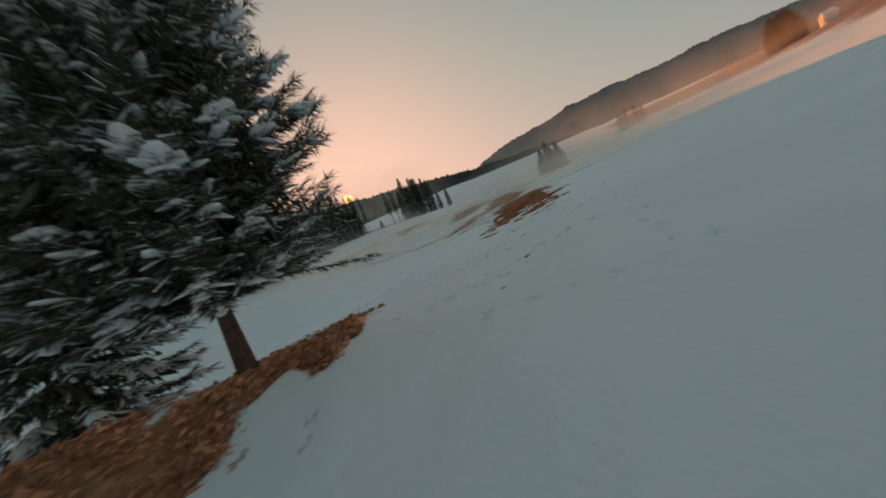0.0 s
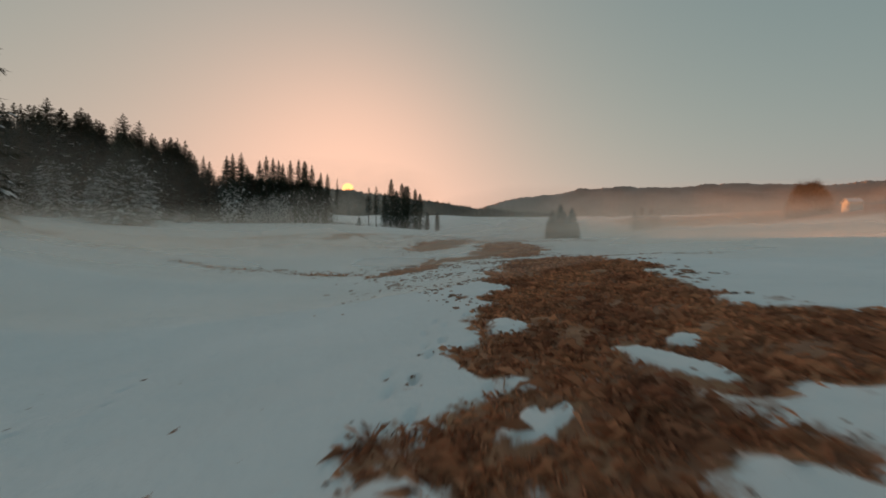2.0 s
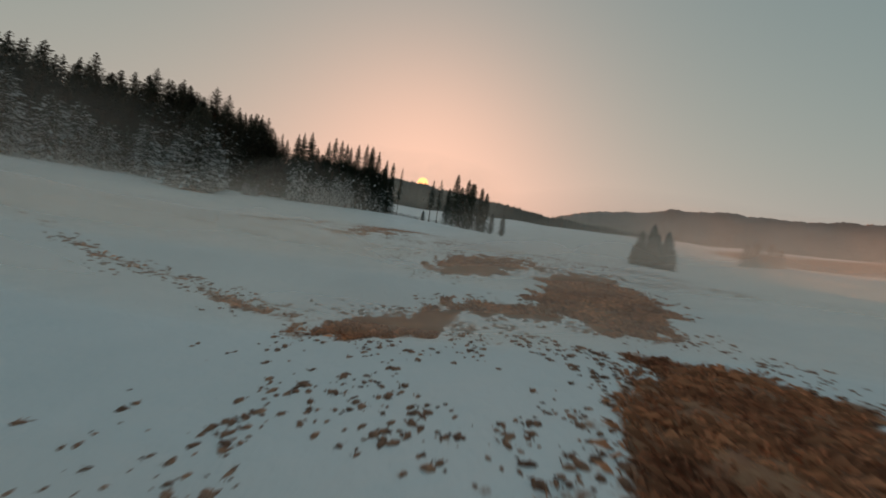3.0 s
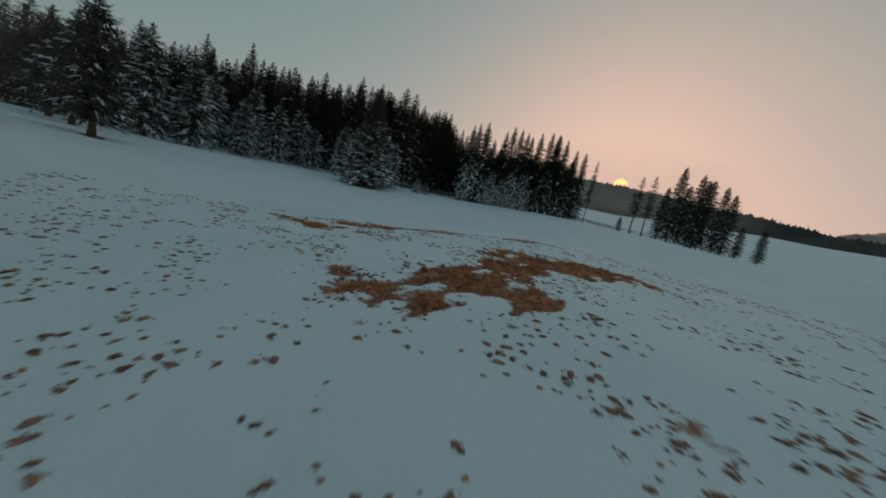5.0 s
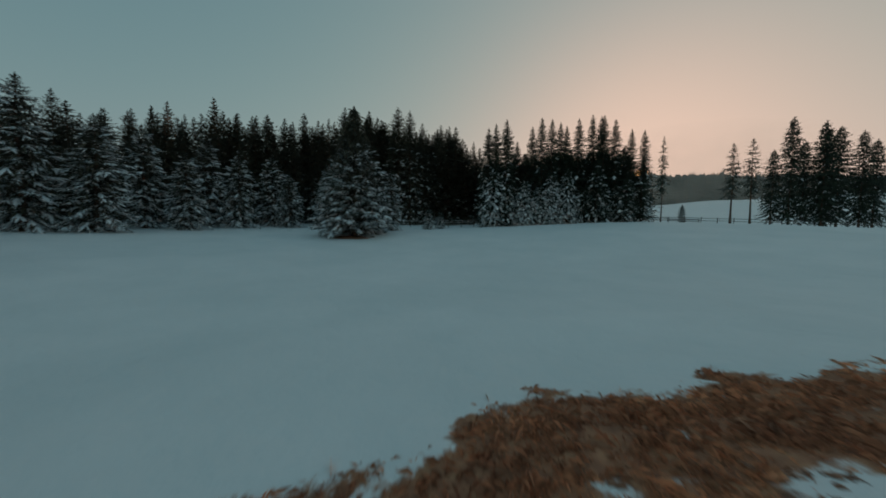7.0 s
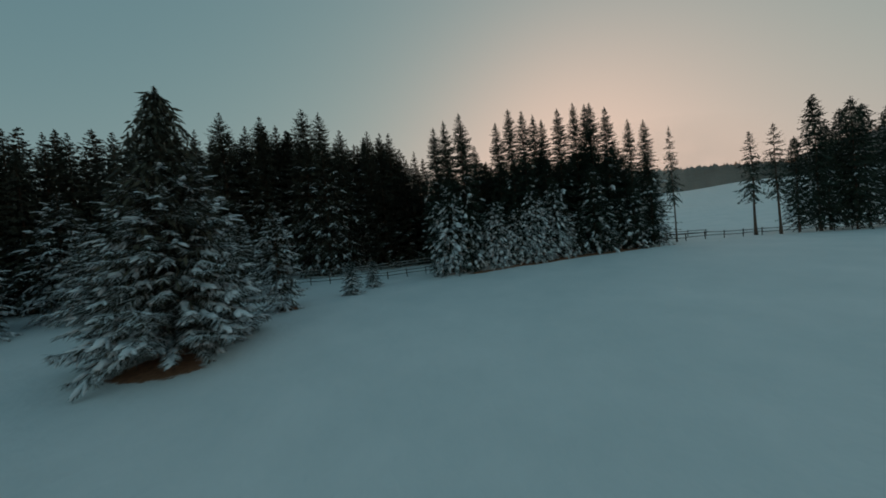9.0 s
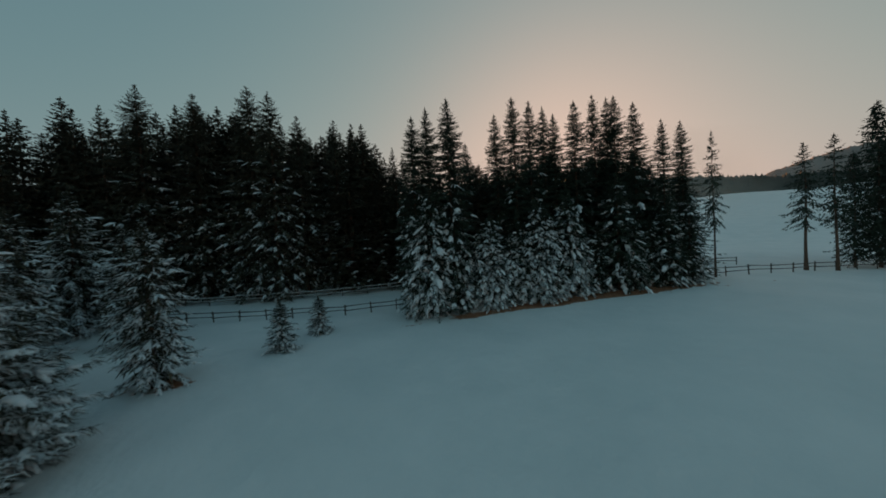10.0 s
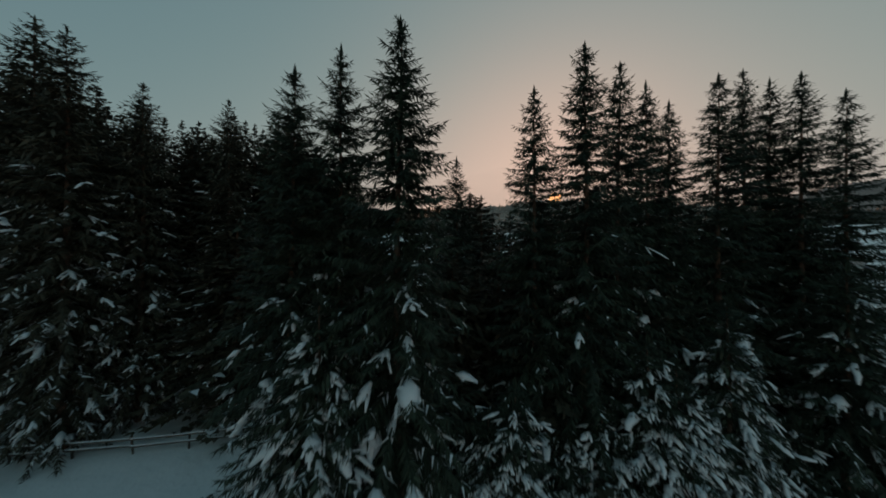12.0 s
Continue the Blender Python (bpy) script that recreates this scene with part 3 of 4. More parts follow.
GROVE = kind_of(3, 100, "dark spruce of a small grove with a bare lower trunk", 16.0, "spruces of the far grove", (2.8, 1.3, 0.46, 0.15, 0.075, 0.15, 0.12), shape=0.6, hang=0.5, core=1.3)

# roadside stand: x, y, height
for x, y, top in ((-43.6, 90.4, 20.7), (-42.8, 91.2, 21.4), (-41.1, 91.6, 21.7), (-42.8, 97.2, 19.9), (-39.0, 95.5, 21.1), (-37.6, 95.9, 22.2), (-36.8, 97.6, 22.2),
                  (-36.1, 99.0, 22.0), (-35.4, 99.7, 21.4), (-33.9, 100.7, 22.4), (-32.8, 103.2, 23.4), (-31.8, 104.2, 23.2), (-31.1, 103.4, 22.9), (-29.7, 104.2, 22.2), (-27.7, 105.3, 20.5), (-26.3, 106.7, 20.4)):
    (STAND if x < -40 else SLIM).put(x, y, top - float(ground(x, y)), rt.uniform(0, 360), rt.uniform(0.85, 1.05))
for k in range(17):
    f = (k + 0.5) / 17
    (FILL if f < 0.6 else SHADY).put(-43.2 + 17.7 * f + rt.normal(0, 0.4), 89.7 + 15.8 * f + rt.normal(0, 0.5), rt.uniform(4.5, 9.8), rt.uniform(0, 360), rt.uniform(0.95, 1.3))
for k in range(17):
    f = (k + 0.5) / 17
    FAR.put(-45.2 + 17.7 * f + rt.normal(0, 0.5), 93.0 + 15.8 * f + rt.normal(0, 0.7), rt.uniform(9.5, 11.5), rt.uniform(0, 360), rt.uniform(1.7, 2.1))
for k in range(15):
    f = 0.3 + 0.7 * (k + 0.5) / 15
    FAR.put(-46.6 + 17.7 * f + rt.normal(0, 0.5), 95.6 + 15.8 * f + rt.normal(0, 0.7), rt.uniform(11.0, 13.0), rt.uniform(0, 360), 1.9)
for x, y in ((-45, 104), (-47.5, 108), (-43, 108.5), (-50, 112), (-40.5, 111), (-37.5, 113.5), (-46, 100.5)):
    FAR.put(x, y, rt.uniform(12.0, 13.5), rt.uniform(0, 360), 1.7)
for k in range(19):
    x = -58.0 + 1.25 * k + rt.normal(0, 0.4)
    y = 97.5 + (x + 50) * 0.81 + 3.0 + abs(rt.normal(0, 2.5))
    FAR.put(x, y, 19.0 + rt.normal(0, 0.9) - float(ground(x, y)), rt.uniform(0, 360), 2.3)
FILL.put(-38.7, 93.1, 7.2, 70, 1.15)
FILL.put(-37.0, 95.0, 6.4, 200, 1.2)
GAP.put(-24.1, 108.1, 13.0, 40, 0.55)
GAP.put(-16.6, 115.8, 12.2, 130)
GAP.put(-14.5, 116.4, 12.8, 250, 0.85)
for x, y, h in ((-10.4, 120.8, 16.2), (-7.1, 122.4, 15.5), (-9.0, 123.2, 13.0), (-5.4, 125.5, 15.0), (-3.0, 127.5, 14.5), (-12.3, 119.8, 11.5), (-6.4, 128.4, 15.5), (-1.4, 130.2, 13.5)):
    GROVE.put(x, y, h, rt.uniform(0, 360), rt.uniform(0.9, 1.15))
for x, y, h in ((1.2, 131.0, 7.2), (4.9, 133.0, 7.4), (-30.8, 168.0, 7.5),):
    GROVE.put(x, y, h, rt.uniform(0, 360), 1.3)
for x, y, h in ((30.8, 92.6, 4.4), (32.2, 93.6, 7.2), (33.9, 92.8, 8.7), (35.3, 93.8, 7.0), (36.9, 93.2, 7.9), (38.6, 94.0, 4.6), (98, 163, 8.6), (102, 164, 10.2), (106, 163, 9.4), (110, 164, 7.4)):
    (BROAD if x < 50 else FAR).put(x, y, h, rt.uniform(0, 360), 1.0 if x < 50 else 2.4)
# trees standing free in the meadow
for x, y, h, w in ((-48.6, 75.5, 8.3, 0.8), (-57.0, 48.0, 11.0, 1.0), (-60.5, 55.0, 9.0, 1.0),
                   (-63.0, 61.0, 10.5, 0.9), (-62.0, 67.0, 8.0, 1.0), (-60.0, 72.0, 9.5, 0.9), (-57.5, 76.5, 8.0, 0.9), (-58.0, 43.5, 13.5, 0.9), (-65.0, 38.0, 12.0, 0.9), (-53.0, 71.0, 7.0, 0.9), (-64.0, 51.5, 12.0, 0.9), (-66.5, 58.0, 12.5, 0.9), (-66.0, 66.0, 11.0, 0.9), (-64.5, 75.0, 11.0, 0.9)):
    SNOWY.put(x, y, h, rt.uniform(0, 360), w * 1.15)
for x, y, h in ((-39.0, 38.5, 10.6), (-47.5, 37.6, 10.0), (-54.0, 36.0, 10.5)):
    FOOT.put(x, y, h, rt.uniform(0, 360))
WIDE.put(-46.0, 68.6, 14.6, 20, 1.08)
BROAD.put(-20.0, 29.8, 13.4, 15)
BROAD.put(-32.5, 32.5, 9.0, 140)
for x, y, h in ((-47.3, 81.2, 3.0), (-48.0, 84.3, 2.6)):
    FIR.put(x, y, h, rt.uniform(0, 360), 1.12)

# forest: tall known ones, then rows behind the edge
for x, y, top in ((-63.8, 88.1, 28.5), (-69.3, 85.1, 28.4), (-71.2, 80.9, 28.5), (-61.2, 88.9, 27.4), (-60.9, 91.8, 25.7), (-59.9, 95.9, 26.1), (-81.3, 77.1, 29.0), (-85.0, 62.2, 28.7), (-96.0, 56.5, 29.5), (-74.3, 43.9, 21.5)):
    (LANE if x > -72 else FOREST).put(x, y, top - float(ground(x, y)), rt.uniform(0, 360), rt.uniform(0.9, 1.15))
EDGE = ((-60, -24), (-63, -6), (-64, 8), (-62, 22), (-66, 36), (-71, 50), (-73, 62), (-72, 74), (-67.5, 84), (-62, 92), (-56.5, 98), (-52, 103))
CANOPY = (12.5, 13, 14, 15.5, 17.8, 21.0, 24.3, 25.2, 28.0, 25.6, 26.2, 21.5)      # height of the tree tops at each corner of the edge


def along_edge(s):
    i = min(int(s), len(EDGE) - 2)
    f = s - i
    return EDGE[i][0] * (1 - f) + EDGE[i + 1][0] * f, EDGE[i][1] * (1 - f) + EDGE[i + 1][1] * f, CANOPY[i] * (1 - f) + CANOPY[i + 1] * f


# the closed front of the forest, then two looser rows behind it
for count, first, near_by, far_by, drop, kinds, wide in ((62, 3.6, 0.6, 4.5, 0.4, (FOREST,), 0.95), (46, 3.6, 4.0, 9.0, 0.6, (FAR,), 1.0), (26, 4.0, 8.0, 16.0, 0.3, (FAR,), 1.15), (40, 0.0, 0.3, 14.0, 0.0, (FAR,), 1.1)):
    for k in range(count):
        last = 10.95 if first else 3.9
        s = first + (last - first) * (k + rt.uniform(0.1, 0.9)) / count
        ex, ey, top = along_edge(s)
        back = rt.uniform(near_by, far_by) + (2.2 if ey > 72 else 0.0)
        x, y = ex - 0.86 * back, ey + 0.5 * back
        kinds[k % len(kinds)].put(x, y, max(8.0, top + 0.27 * back * (ey > 20) - drop - abs(rt.normal(0, 1.9)) - float(ground(x, y))), rt.uniform(0, 360), rt.uniform(0.85, 1.4) * wide)

# the two spruces beside the start of the way
near_a = spruce("spruce", "spruce with a bare reddish trunk foot and snow on its boughs", 201, 9.0, 2.6, 1.2, 0.13, 0.02, 0.0115, 2.3, 0.11, "spruces on the bank", shape=1.3, per=13, needle=M_NEEDLE_NEAR, hang=0.35, snow_top=1.1, low0=1.0, twig=0.26, pad=0.12, frost=0.11, sag=0.3, core=20.0)
stand_at(near_a, -3.74, 4.85, 9.0, 9.0, 30)
near_b = spruce("spruce", "spruce with snow on its low boughs", 202, 8.5, 2.7, 0.9, 0.2, 0.035, 0.018, 2.2, 0.15, "spruces on the bank", shape=0.7, per=7, needle=M_NEEDLE_NEAR, hang=0.4, snow_top=1.1, twig=0.3, pad=0.17, frost=0.14, sag=0.7, core=4.0)
stand_at(near_b, -7.9, 6.0, 8.5, 8.5, 80)


# ---- hazy groves on the right-hand slope ----
def bush_tree(name, label, seed, H, R, group):
    """A leafless round tree: a short trunk and a crown of many thin twigs."""
    r = np.random.RandomState(seed)
    root = tagged(new(name), label, "tree", group)
    part("trunk", trunk_mesh(r, H * 0.7, 0.03 * H), root, "brown bark")
    Q = []
    for k in range(1700):
        a, f, q = r.uniform(0, 6.283), r.uniform(0, 1), r.uniform(0.1, 1.0) ** 0.5
        lump = 1 + 0.3 * math.sin(3 * a + seed) * math.cos(6 * f + seed) + 0.2 * math.sin(5 * a + 7 * f)
        reach = 1.35 * R * (f + 0.12) ** 0.45 * (1 - f) ** 0.6 * q * lump
        p = np.array((math.cos(a) * reach, math.sin(a) * reach, H * (0.06 + 0.8 * f)))
        d = np.array((math.cos(a), math.sin(a), 0.6)) + r.normal(0, 0.6, 3)
        d /= np.linalg.norm(d)
        w = np.cross(d, r.normal(0, 1, 3))
        w *= 0.045 * H / 8 / np.linalg.norm(w)
        L = r.uniform(0.08, 0.26) * H
        Q += [p - w, p + w, p + d * L]
    part("crown", mesh_of("crown", [tuple(q) for q in Q], np.arange(len(Q)).reshape(-1, 3).tolist(), M_TWIG), root, "bare brown twigs")
    return root


BUSH = Kind([bush_tree("bare_tree", "leafless brown tree on the slope", 300 + k, 8.0, 3.0, "leafless trees on the slope") for k in range(3)], 8.0)
for x, y, h in ((183, 160, 18.0), (187, 165, 20.0), (191, 171, 17.0), (180, 164, 19.0), (186, 159, 13.0), (197, 182, 13.0), (240, 160, 11.0), (250, 150, 13), (262, 140, 12)):
    BUSH.put(x, y, h, rt.uniform(0, 360), rt.uniform(0.5, 0.8) if x > 100 else rt.uniform(0.8, 1.0))


# ---- fences ----
def box(sx, sy, sz, mat, name, jitter=0.0, seed=0):
    bm = bmesh.new()
    bmesh.ops.create_cube(bm, size=1.0)
    r = np.random.RandomState(seed)
    for v in bm.verts:
        v.co = Vector((v.co.x * sx, v.co.y * sy, v.co.z * sz)) + Vector(r.normal(0, jitter, 3))
    me = bpy.data.meshes.new(name)
    bm.to_mesh(me)
    bm.free()
    me.materials.append(mat)
    return me


POST = box(0.08, 0.08, 1.05, M_FENCE, "post", 0.008, 1)
RAIL = box(1.0, 0.04, 0.07, M_FENCE, "rail", 0.006, 2)
CAP = box(0.96, 0.06, 0.05, M_SNOW, "snow_cap", 0.01, 3)


def fence(points, spacing, label, rails=(0.42, 0.76), seed=5, thin=1.0, capped=False):
    r = np.random.RandomState(seed)
    root = tagged(new("fence"), label, "fence", "fences along the lane")
    root.location = (points[0][0], points[0][1], float(ground(*points[0])))
    inv = Matrix.Translation(root.location).inverted()
    P = []
    for (x0, y0), (x1, y1) in zip(points, points[1:]):
        n = max(1, int(math.hypot(x1 - x0, y1 - y0) / spacing))
        P += [(x0 + (x1 - x0) * k / n, y0 + (y1 - y0) * k / n) for k in range(n)]
    P.append(points[-1])
    P = [Vector((x, y, float(ground(x, y)))) for x, y in P]
    for p in P:
        ob = part("post", POST, root)
        ob.matrix_basis = inv @ pose(p.x, p.y, p.z + 0.38, r.normal(0, 3), r.normal(0, 3), r.uniform(0, 90))
    for a, b in zip(P, P[1:]):
        for h in rails:
            ob = part("rail", RAIL, root)
            d = b - a
            za, zb = r.normal(0, 0.03, 2)
            mid = (a + b) / 2 + Vector((0.03, -0.05, h + (za + zb) / 2))
            ob.matrix_basis = inv @ Matrix.Translation(mid) @ (d + Vector((0, 0, zb - za))).to_track_quat("X", "Z").to_matrix().to_4x4() @ Matrix.Diagonal((d.length + 0.15, thin, thin, 1))
            if capped:
                cap = part("snow_cap", CAP, root, "strip of snow")
                cap.matrix_basis = Matrix.Translation((0, 0, 0.055)) @ ob.matrix_basis
    return root


fence([(-72.0, 71.5), (-53.3, 85.4), (-43.5, 93.6), (-23.3, 109.2), (-14.4, 117.0), (-1.0, 127.2)], 2.0, "weathered wooden fence along the snowy meadow", thin=0.85)
fence([(-80.0, 76.5), (-65.2, 83.8), (-50.0, 97.5), (-29.0, 114.5), (-21.0, 120.5)], 2.4, "weathered wooden fence with snow on its rails across the lane", seed=6, capped=True)


# ---- the house on the far slope ----
def house(x, y, turn):
    root = tagged(new("house"), "small white house with a snowy gable roof on the slope", "house")
    root.matrix_basis = pose(x, y, float(ground(x, y)) + 3.8, 0, 0, turn) @ Matrix.Scale(0.62, 4)
    bm = bmesh.new()
    w, d, h, g = 4.0, 3.6, 4.2, 3.0
    v = [bm.verts.new(c) for c in ((-w, -d, -6.5), (w, -d, -6.5), (w, d, -6.5), (-w, d, -6.5), (-w, -d, h), (w, -d, h), (w, d, h), (-w, d, h), (0, -d, h + g), (0, d, h + g))]
    for q in ((0, 1, 5, 8, 4), (2, 3, 7, 9, 6), (1, 2, 6, 5), (3, 0, 4, 7), (3, 2, 1, 0)):
        bm.faces.new([v[i] for i in q])
    me = bpy.data.meshes.new("wall")
    bm.to_mesh(me)
    bm.free()
    me.materials.append(M_WALL)
    part("wall", me, root, "white plaster")
    slab = box(5.6, 8.4, 0.28, M_ROOF, "roof")
    for s in (-1, 1):
        ob = part("roof", slab, root, "snow-covered roof slope")
        ob.matrix_basis = pose(s * 2.25, 0, h + g / 2 + 0.1, 0, s * 37, 0)
    pane = box(1.0, 0.1, 1.3, M_DARK, "window")
    for a, b in ((-1.9, 1.0), (1.9, 1.0), (-1.9, 3.4), (1.9, 3.4)):
        part("window", pane, root, "dark window").location = (a, -3.62, b)
    part("chimney", box(0.8, 0.8, 1.6, M_WALL, "chimney"), root).location = (1.2, 1.5, h + g)


house(206.0, 163.5, -112)


# ---- dry grass on the thawed patches ----
def tufts(name, label, n_try, dense, size, blades, mat, seed, region, flat=0.5, dome=False):
    r = np.random.RandomState(seed)
    x0, x1, y0, y1 = region
    X, Y = r.uniform(x0, x1, n_try), r.uniform(y0, y1, n_try)
    T = thaw(X, Y)
    keep = r.rand(n_try) < dense(T, X, Y)
    X, Y = X[keep], Y[keep]
    Z = ground(X, Y) - 0.07 * smooth(-0.15, 0.25, T[keep])
    V, n = [], len(X)
    k = np.clip(np.exp(r.normal(0, 0.55, n)), 0.3, 2.0) * size
    if dome:
        k *= np.where(Y < 20, 0.5, 1.0)
    lean_a = r.uniform(0, 6.283, n)
    for b in range(blades):
        a = r.uniform(0, 6.283, n)
        L = k * r.uniform(0.6, 1.3, n) * (0.5 if dome else 1.0)
        out = r.uniform(0.3, 0.9, n)
        q = r.uniform(0.05, 0.45, n) * k
        bx, by = X + np.cos(a) * q, Y + np.sin(a) * q
        dx, dy = np.cos(a) * out + 0.35 * np.cos(lean_a), np.sin(a) * out + 0.35 * np.sin(lean_a)
        w = r.uniform(0.002, 0.0045, n)
        sx, sy = -dy * w, dx * w
        up = L * r.uniform(0.15, 0.8, n) * flat * 2
        V.append(np.stack([np.stack([bx - sx, by - sy, Z - 0.02], -1), np.stack([bx + sx, by + sy, Z - 0.02], -1),
                           np.stack([bx + dx * L * 0.55 + sx * 0.8, by + dy * L * 0.55 + sy * 0.8, Z + up], -1),
                           np.stack([bx + dx * L * 1.1, by + dy * L * 1.1, Z + up * r.uniform(0.2, 0.9, n)], -1)], 1))
    V = np.concatenate(V).reshape(-1, 3)
    F = np.arange(len(V)).reshape(-1, 4).tolist()
    V = V.tolist()
    if dome:                       # a low matted clod under the blades
        for x, y, z, kk, la in zip(X, Y, Z, k, lean_a):
            o, c, sn, el = len(V), math.cos(la), math.sin(la), r.uniform(1.0, 1.6)
            for ring, (q, h) in enumerate(((1.0, -0.06), (0.72, 0.20), (0.3, 0.32))):
                for i in range(9):
                    a = 6.2832 * i / 9
                    u, v = q * kk * 0.42 * el * math.cos(a) * r.uniform(0.5, 1.3), q * kk * 0.36 * math.sin(a) * r.uniform(0.5, 1.3)
                    V.append((x + u * c - v * sn, y + u * sn + v * c, z + h * kk * 0.5))
            for ring in range(2):
                for i in range(9):
                    j = (i + 1) % 9
                    F.append((o + ring * 9 + i, o + ring * 9 + j, o + ring * 9 + 9 + j, o + ring * 9 + 9 + i))
            F.append(tuple(o + 18 + i for i in range(9)))
    me = mesh_of(name, V, F, mat)
    me.polygons.foreach_set("use_smooth", np.ones(len(F), bool))
    tagged(new(name, me), label, "grass", kind="stuff")


def speckle(T, X, Y):
    """How thickly tufts poke out of the snow: in drifts round the patches, few on the first meadow."""
    rim = np.interp(Y, (44, 45, 50.6, 52.4, 54.5, 57.6, 60), (-19, -15.4, -14.9, -14.4, -13.4, -11.2, -9.2))
    drift = wobble(X, Y, 1.1, 41)
    rise = (0.2 * (1 - 0.6 * smooth(-11.0, -9.5, X) * smooth(45, 48, Y)) + 0.85 * np.exp(-np.clip(-T, 0, 9) / 0.38)) * smooth(-0.45, 0.5, drift)
    between = 0.42 * smooth(-1.5, 1.5, X) * smooth(22, 25, Y) * (1 - smooth(30, 32, Y)) * (1 - smooth(7, 9, X))
    beyond = (0.75 * smooth(-1.05, 0.1, T) ** 2 + between) * smooth(-0.5, 0.5, drift)
    first = np.where(Y > 13, 0.3 * np.exp(-np.clip(-T, 0, 9) / 0.14), 0.0) + 0.007 * (Y > 5) * (np.abs(X) < 6)
    return (T < 0.1) * smooth(-0.3, 0.3, X - rim) * np.where(Y > 36, rise, np.where(Y > 20, beyond, first))


tufts("dry_grass", "matted brown dry grass on thawed patches", 215000, lambda T, X, Y: (T > 0.05) * 0.95, 0.12, 7, M_GRASS, 31, (-17, 10, -1, 59), flat=0.26)
tufts("grass_tufts", "brown dry grass tufts poking out of thin snow", 150000, speckle, 0.074, 5, M_TUFT, 32, (-18, 14, 2, 60), flat=0.25, dome=True)


# ---- thin banks of mist over the low ground, and sheets for haze and glow ----
def mist_material():
    m = bpy.data.materials.new("mist_haze_sheet")
    m.use_nodes = True
    nt = m.node_tree
    nt.nodes.remove(nt.nodes["Principled BSDF"])
    clear, thick, back, both = (nt.nodes.new(k) for k in ("ShaderNodeBsdfTransparent", "ShaderNodeBsdfDiffuse", "ShaderNodeBsdfTranslucent", "ShaderNodeMixShader"))
    # warm tint puts the low sun's glow into the mist colour
    for b in (thick, back):
        b.inputs["Color"].default_value = (0.97, 0.85, 0.75, 1)
    both.inputs["Fac"].default_value = 0.65
    nt.links.new(thick.outputs[0], both.inputs[1])
    nt.links.new(back.outputs[0], both.inputs[2])
    att = nt.nodes.new("ShaderNodeAttribute")
    att.attribute_name = "veil"
    n = noise_node(nt, 0.10, 4, 0.5)
    r = ramp(nt, n.outputs["Fac"], ((0.3, (0.55, 0.55, 0.55)), (0.7, (1, 1, 1))))
    mul = nt.nodes.new("ShaderNodeMath")
    mul.operation = "MULTIPLY"
    nt.links.new(att.outputs["Fac"], mul.inputs[0])
    nt.links.new(r.outputs["Color"], mul.inputs[1])
    mix = nt.nodes.new("ShaderNodeMixShader")
    nt.links.new(mul.outputs[0], mix.inputs["Fac"])
    nt.links.new(clear.outputs[0], mix.inputs[1])
    nt.links.new(both.outputs[0], mix.inputs[2])
    nt.links.new(mix.outputs[0], nt.nodes["Material Output"].inputs["Surface"])
    return m


M_MIST = mist_material()


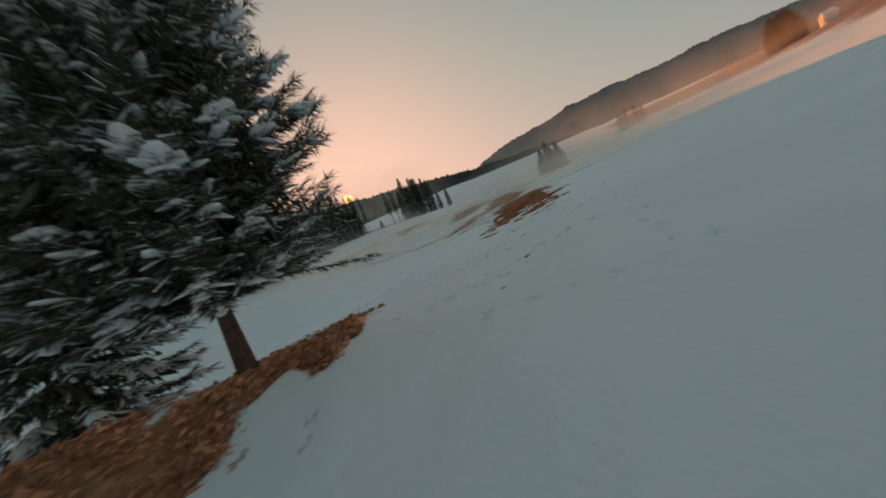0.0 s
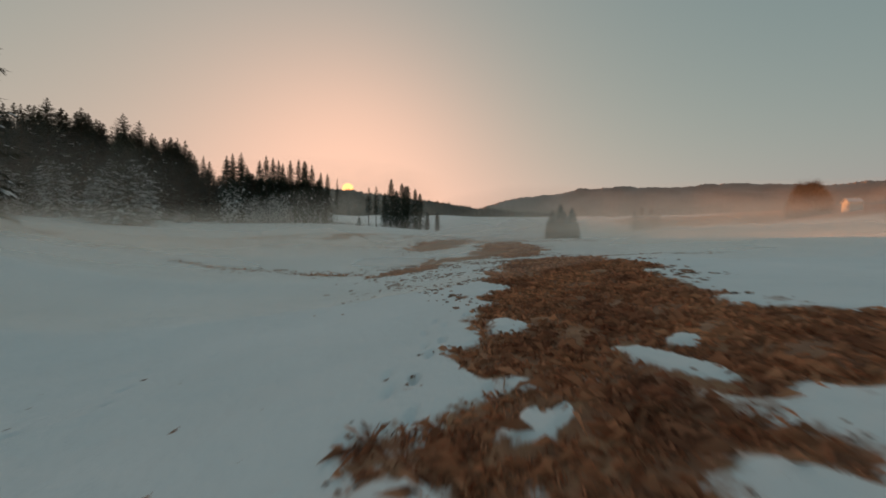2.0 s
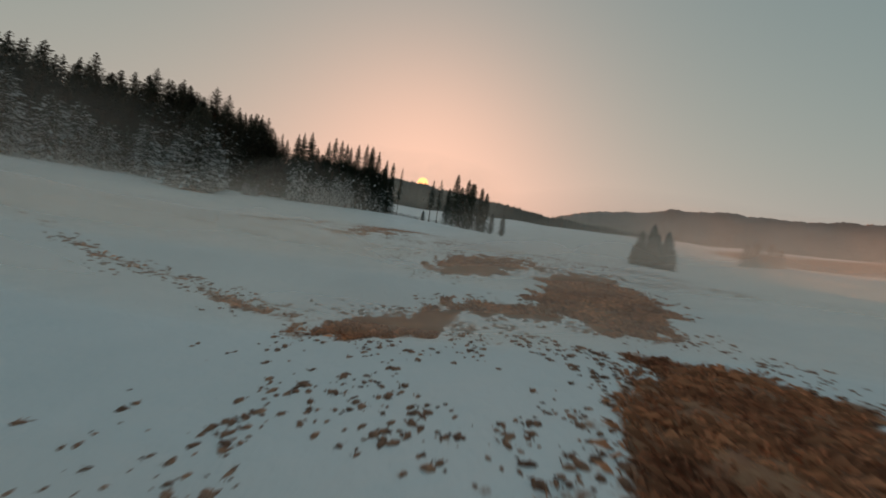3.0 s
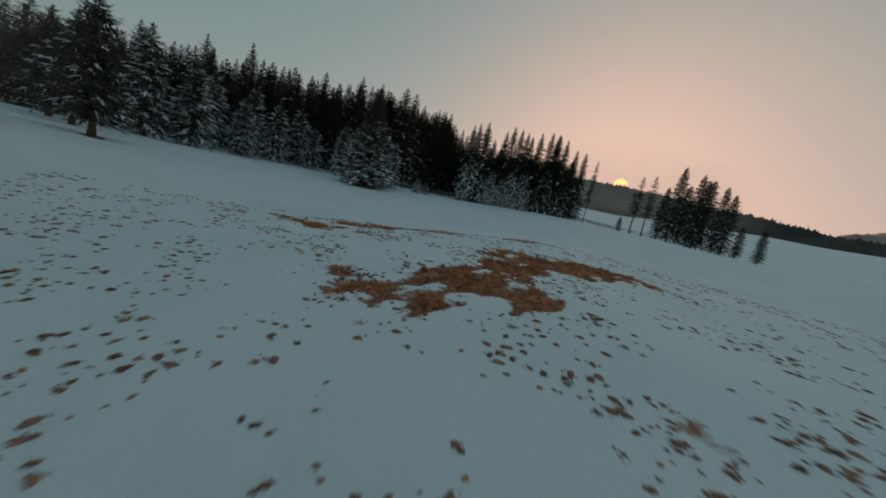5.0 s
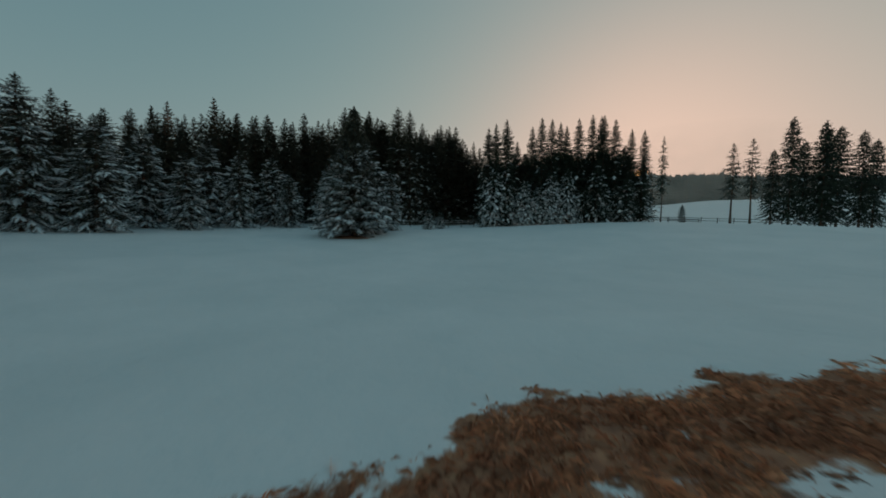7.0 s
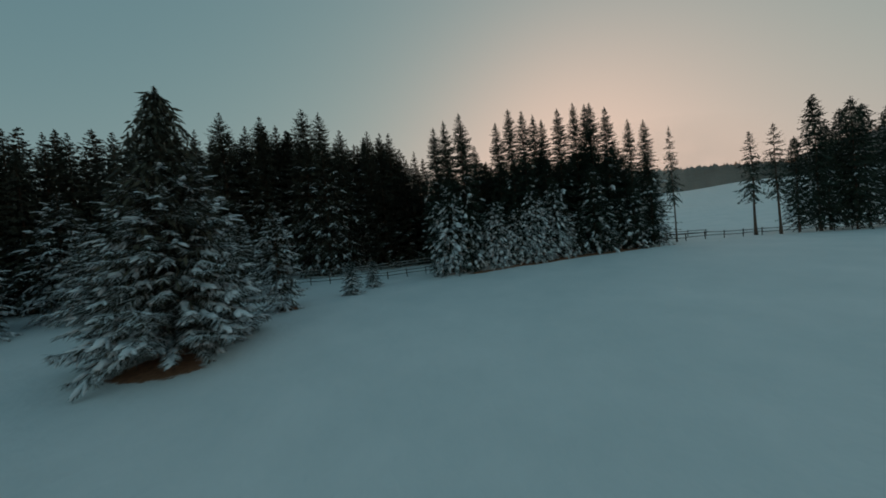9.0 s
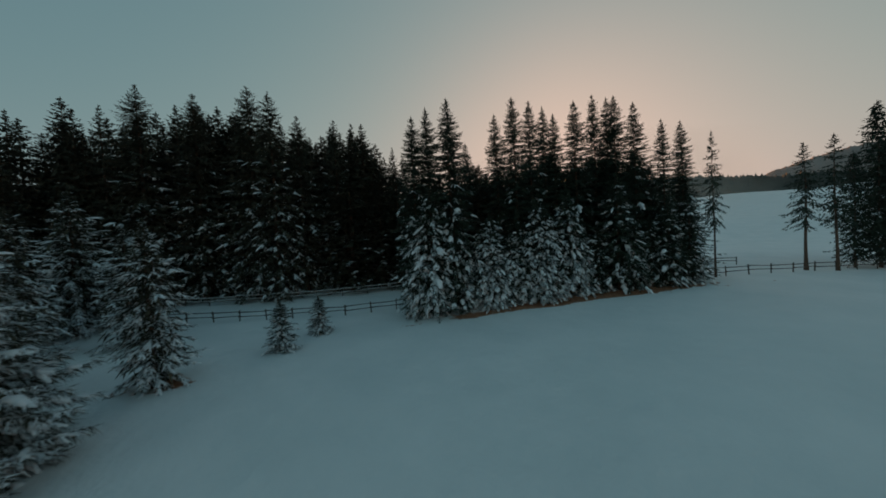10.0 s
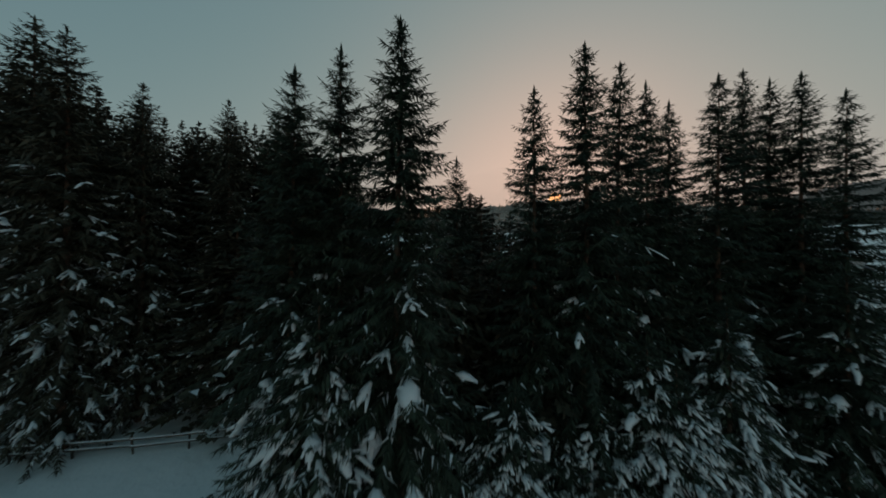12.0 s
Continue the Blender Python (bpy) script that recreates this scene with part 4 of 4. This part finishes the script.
def mist_bank(points, heights, density, seed):
    """The soft face of a mist bank: thickest near the ground, fading out upwards and at its ends."""
    P = np.array(points, float)
    d = np.r_[0, np.cumsum(np.hypot(*np.diff(P, axis=0).T))]
    q = np.linspace(0, d[-1], 60)
    X, Y = np.interp(q, d, P[:, 0]), np.interp(q, d, P[:, 1])
    height = np.interp(q, d, heights)
    V, A, rows = [], [], 16
    for k in range(rows):
        f = k / (rows - 1)
        y = Y + f * f * height * 0.5 + 0.5 * wobble(q, q * 0 + f * 3, 6, seed)
        V += np.stack([X, y, ground(X, y) - 0.1 + f * height], -1).tolist()
        ends = smooth(0, 0.2, q / d[-1]) * (1 - smooth(0.8, 1, q / d[-1]))
        A += (density * ends * (1 - f) ** 0.8 * smooth(0, 0.3, f)).tolist()
    F = [(k * 60 + i, k * 60 + i + 1, k * 60 + 61 + i, k * 60 + 60 + i) for k in range(rows - 1) for i in range(59)]
    me = mesh_of("mist_haze_sheet", V, F, M_MIST)
    me.attributes.new("veil", "FLOAT", "POINT").data.foreach_set("value", np.array(A, np.float32))
    me.polygons.foreach_set("use_smooth", np.ones(len(me.polygons), bool))
    tagged(new("mist_haze_sheet", me), "thin sheet of ground mist and air haze, sun glow tinted in", "mist", kind="stuff")


# low banks across the meadow, dipping where the mist thins over the hummock, two over the far fields, one sheet before
# the ridge for sun glow and a thin tall one before the forest for haze and glare
mist_bank([(-50, 12), (-30, 18), (-14, 21.5), (-6, 23), (0.5, 23.6), (3.2, 24), (6, 24.4), (14, 24), (34, 22)], (0.6, 0.7, 1.4, 1.8, 0.9, 0.7, 0.8, 1.6, 2), 0.42, 4)
mist_bank([(-56, 17), (-34, 23), (-16, 27), (-7, 28.5), (-0.8, 28.8), (2.4, 29), (5.6, 29), (16, 28.6), (40, 27)], (0.5, 0.6, 1.3, 2.8, 2.6, 1.4, 1.7, 2.2, 3), 0.50, 5)
mist_bank([(-60, 20), (-40, 26), (-20, 30.5), (-10, 32.5), (-5, 33.4), (-1.4, 33.5), (0.0, 33.5), (2.4, 33.5), (5, 33.5), (16, 33.4), (45, 32)], (0.5, 0.6, 1.3, 2.8, 4.2, 3.2, 1.6, 1.6, 2.6, 3, 3), 0.55, 1)
mist_bank([(-40, 22), (-20, 28), (-9, 32), (-4, 35), (-0.6, 36.5), (2.6, 36.5), (8, 36.5), (18, 36.4), (45, 36)], (0.6, 1.2, 2.6, 3.2, 1.3, 3.2, 4.2, 3.6, 3), 0.52, 6)
mist_bank([(8, 58), (18, 64), (34, 68), (70, 66), (130, 50)], (6, 8, 9, 8, 6), 0.40, 2)
mist_bank([(14, 108), (50, 116), (100, 122), (150, 126), (200, 118), (260, 90)], (13, 19, 20, 14, 8, 6), 0.27, 3)
# these last two are added sheets that imitate glowing air and glare
mist_bank([(-170, 235), (-110, 245), (-60, 250), (-20, 252), (20, 250)], (40, 50, 52, 48, 36), 0.42, 8)
mist_bank([(-75, 23), (-50, 27), (-34, 30), (-22, 33), (-13, 35.5), (-8, 36.6), (-5, 37)], (6, 7.5, 8, 7, 5.5, 3.5, 1.5), 0.32, 9)
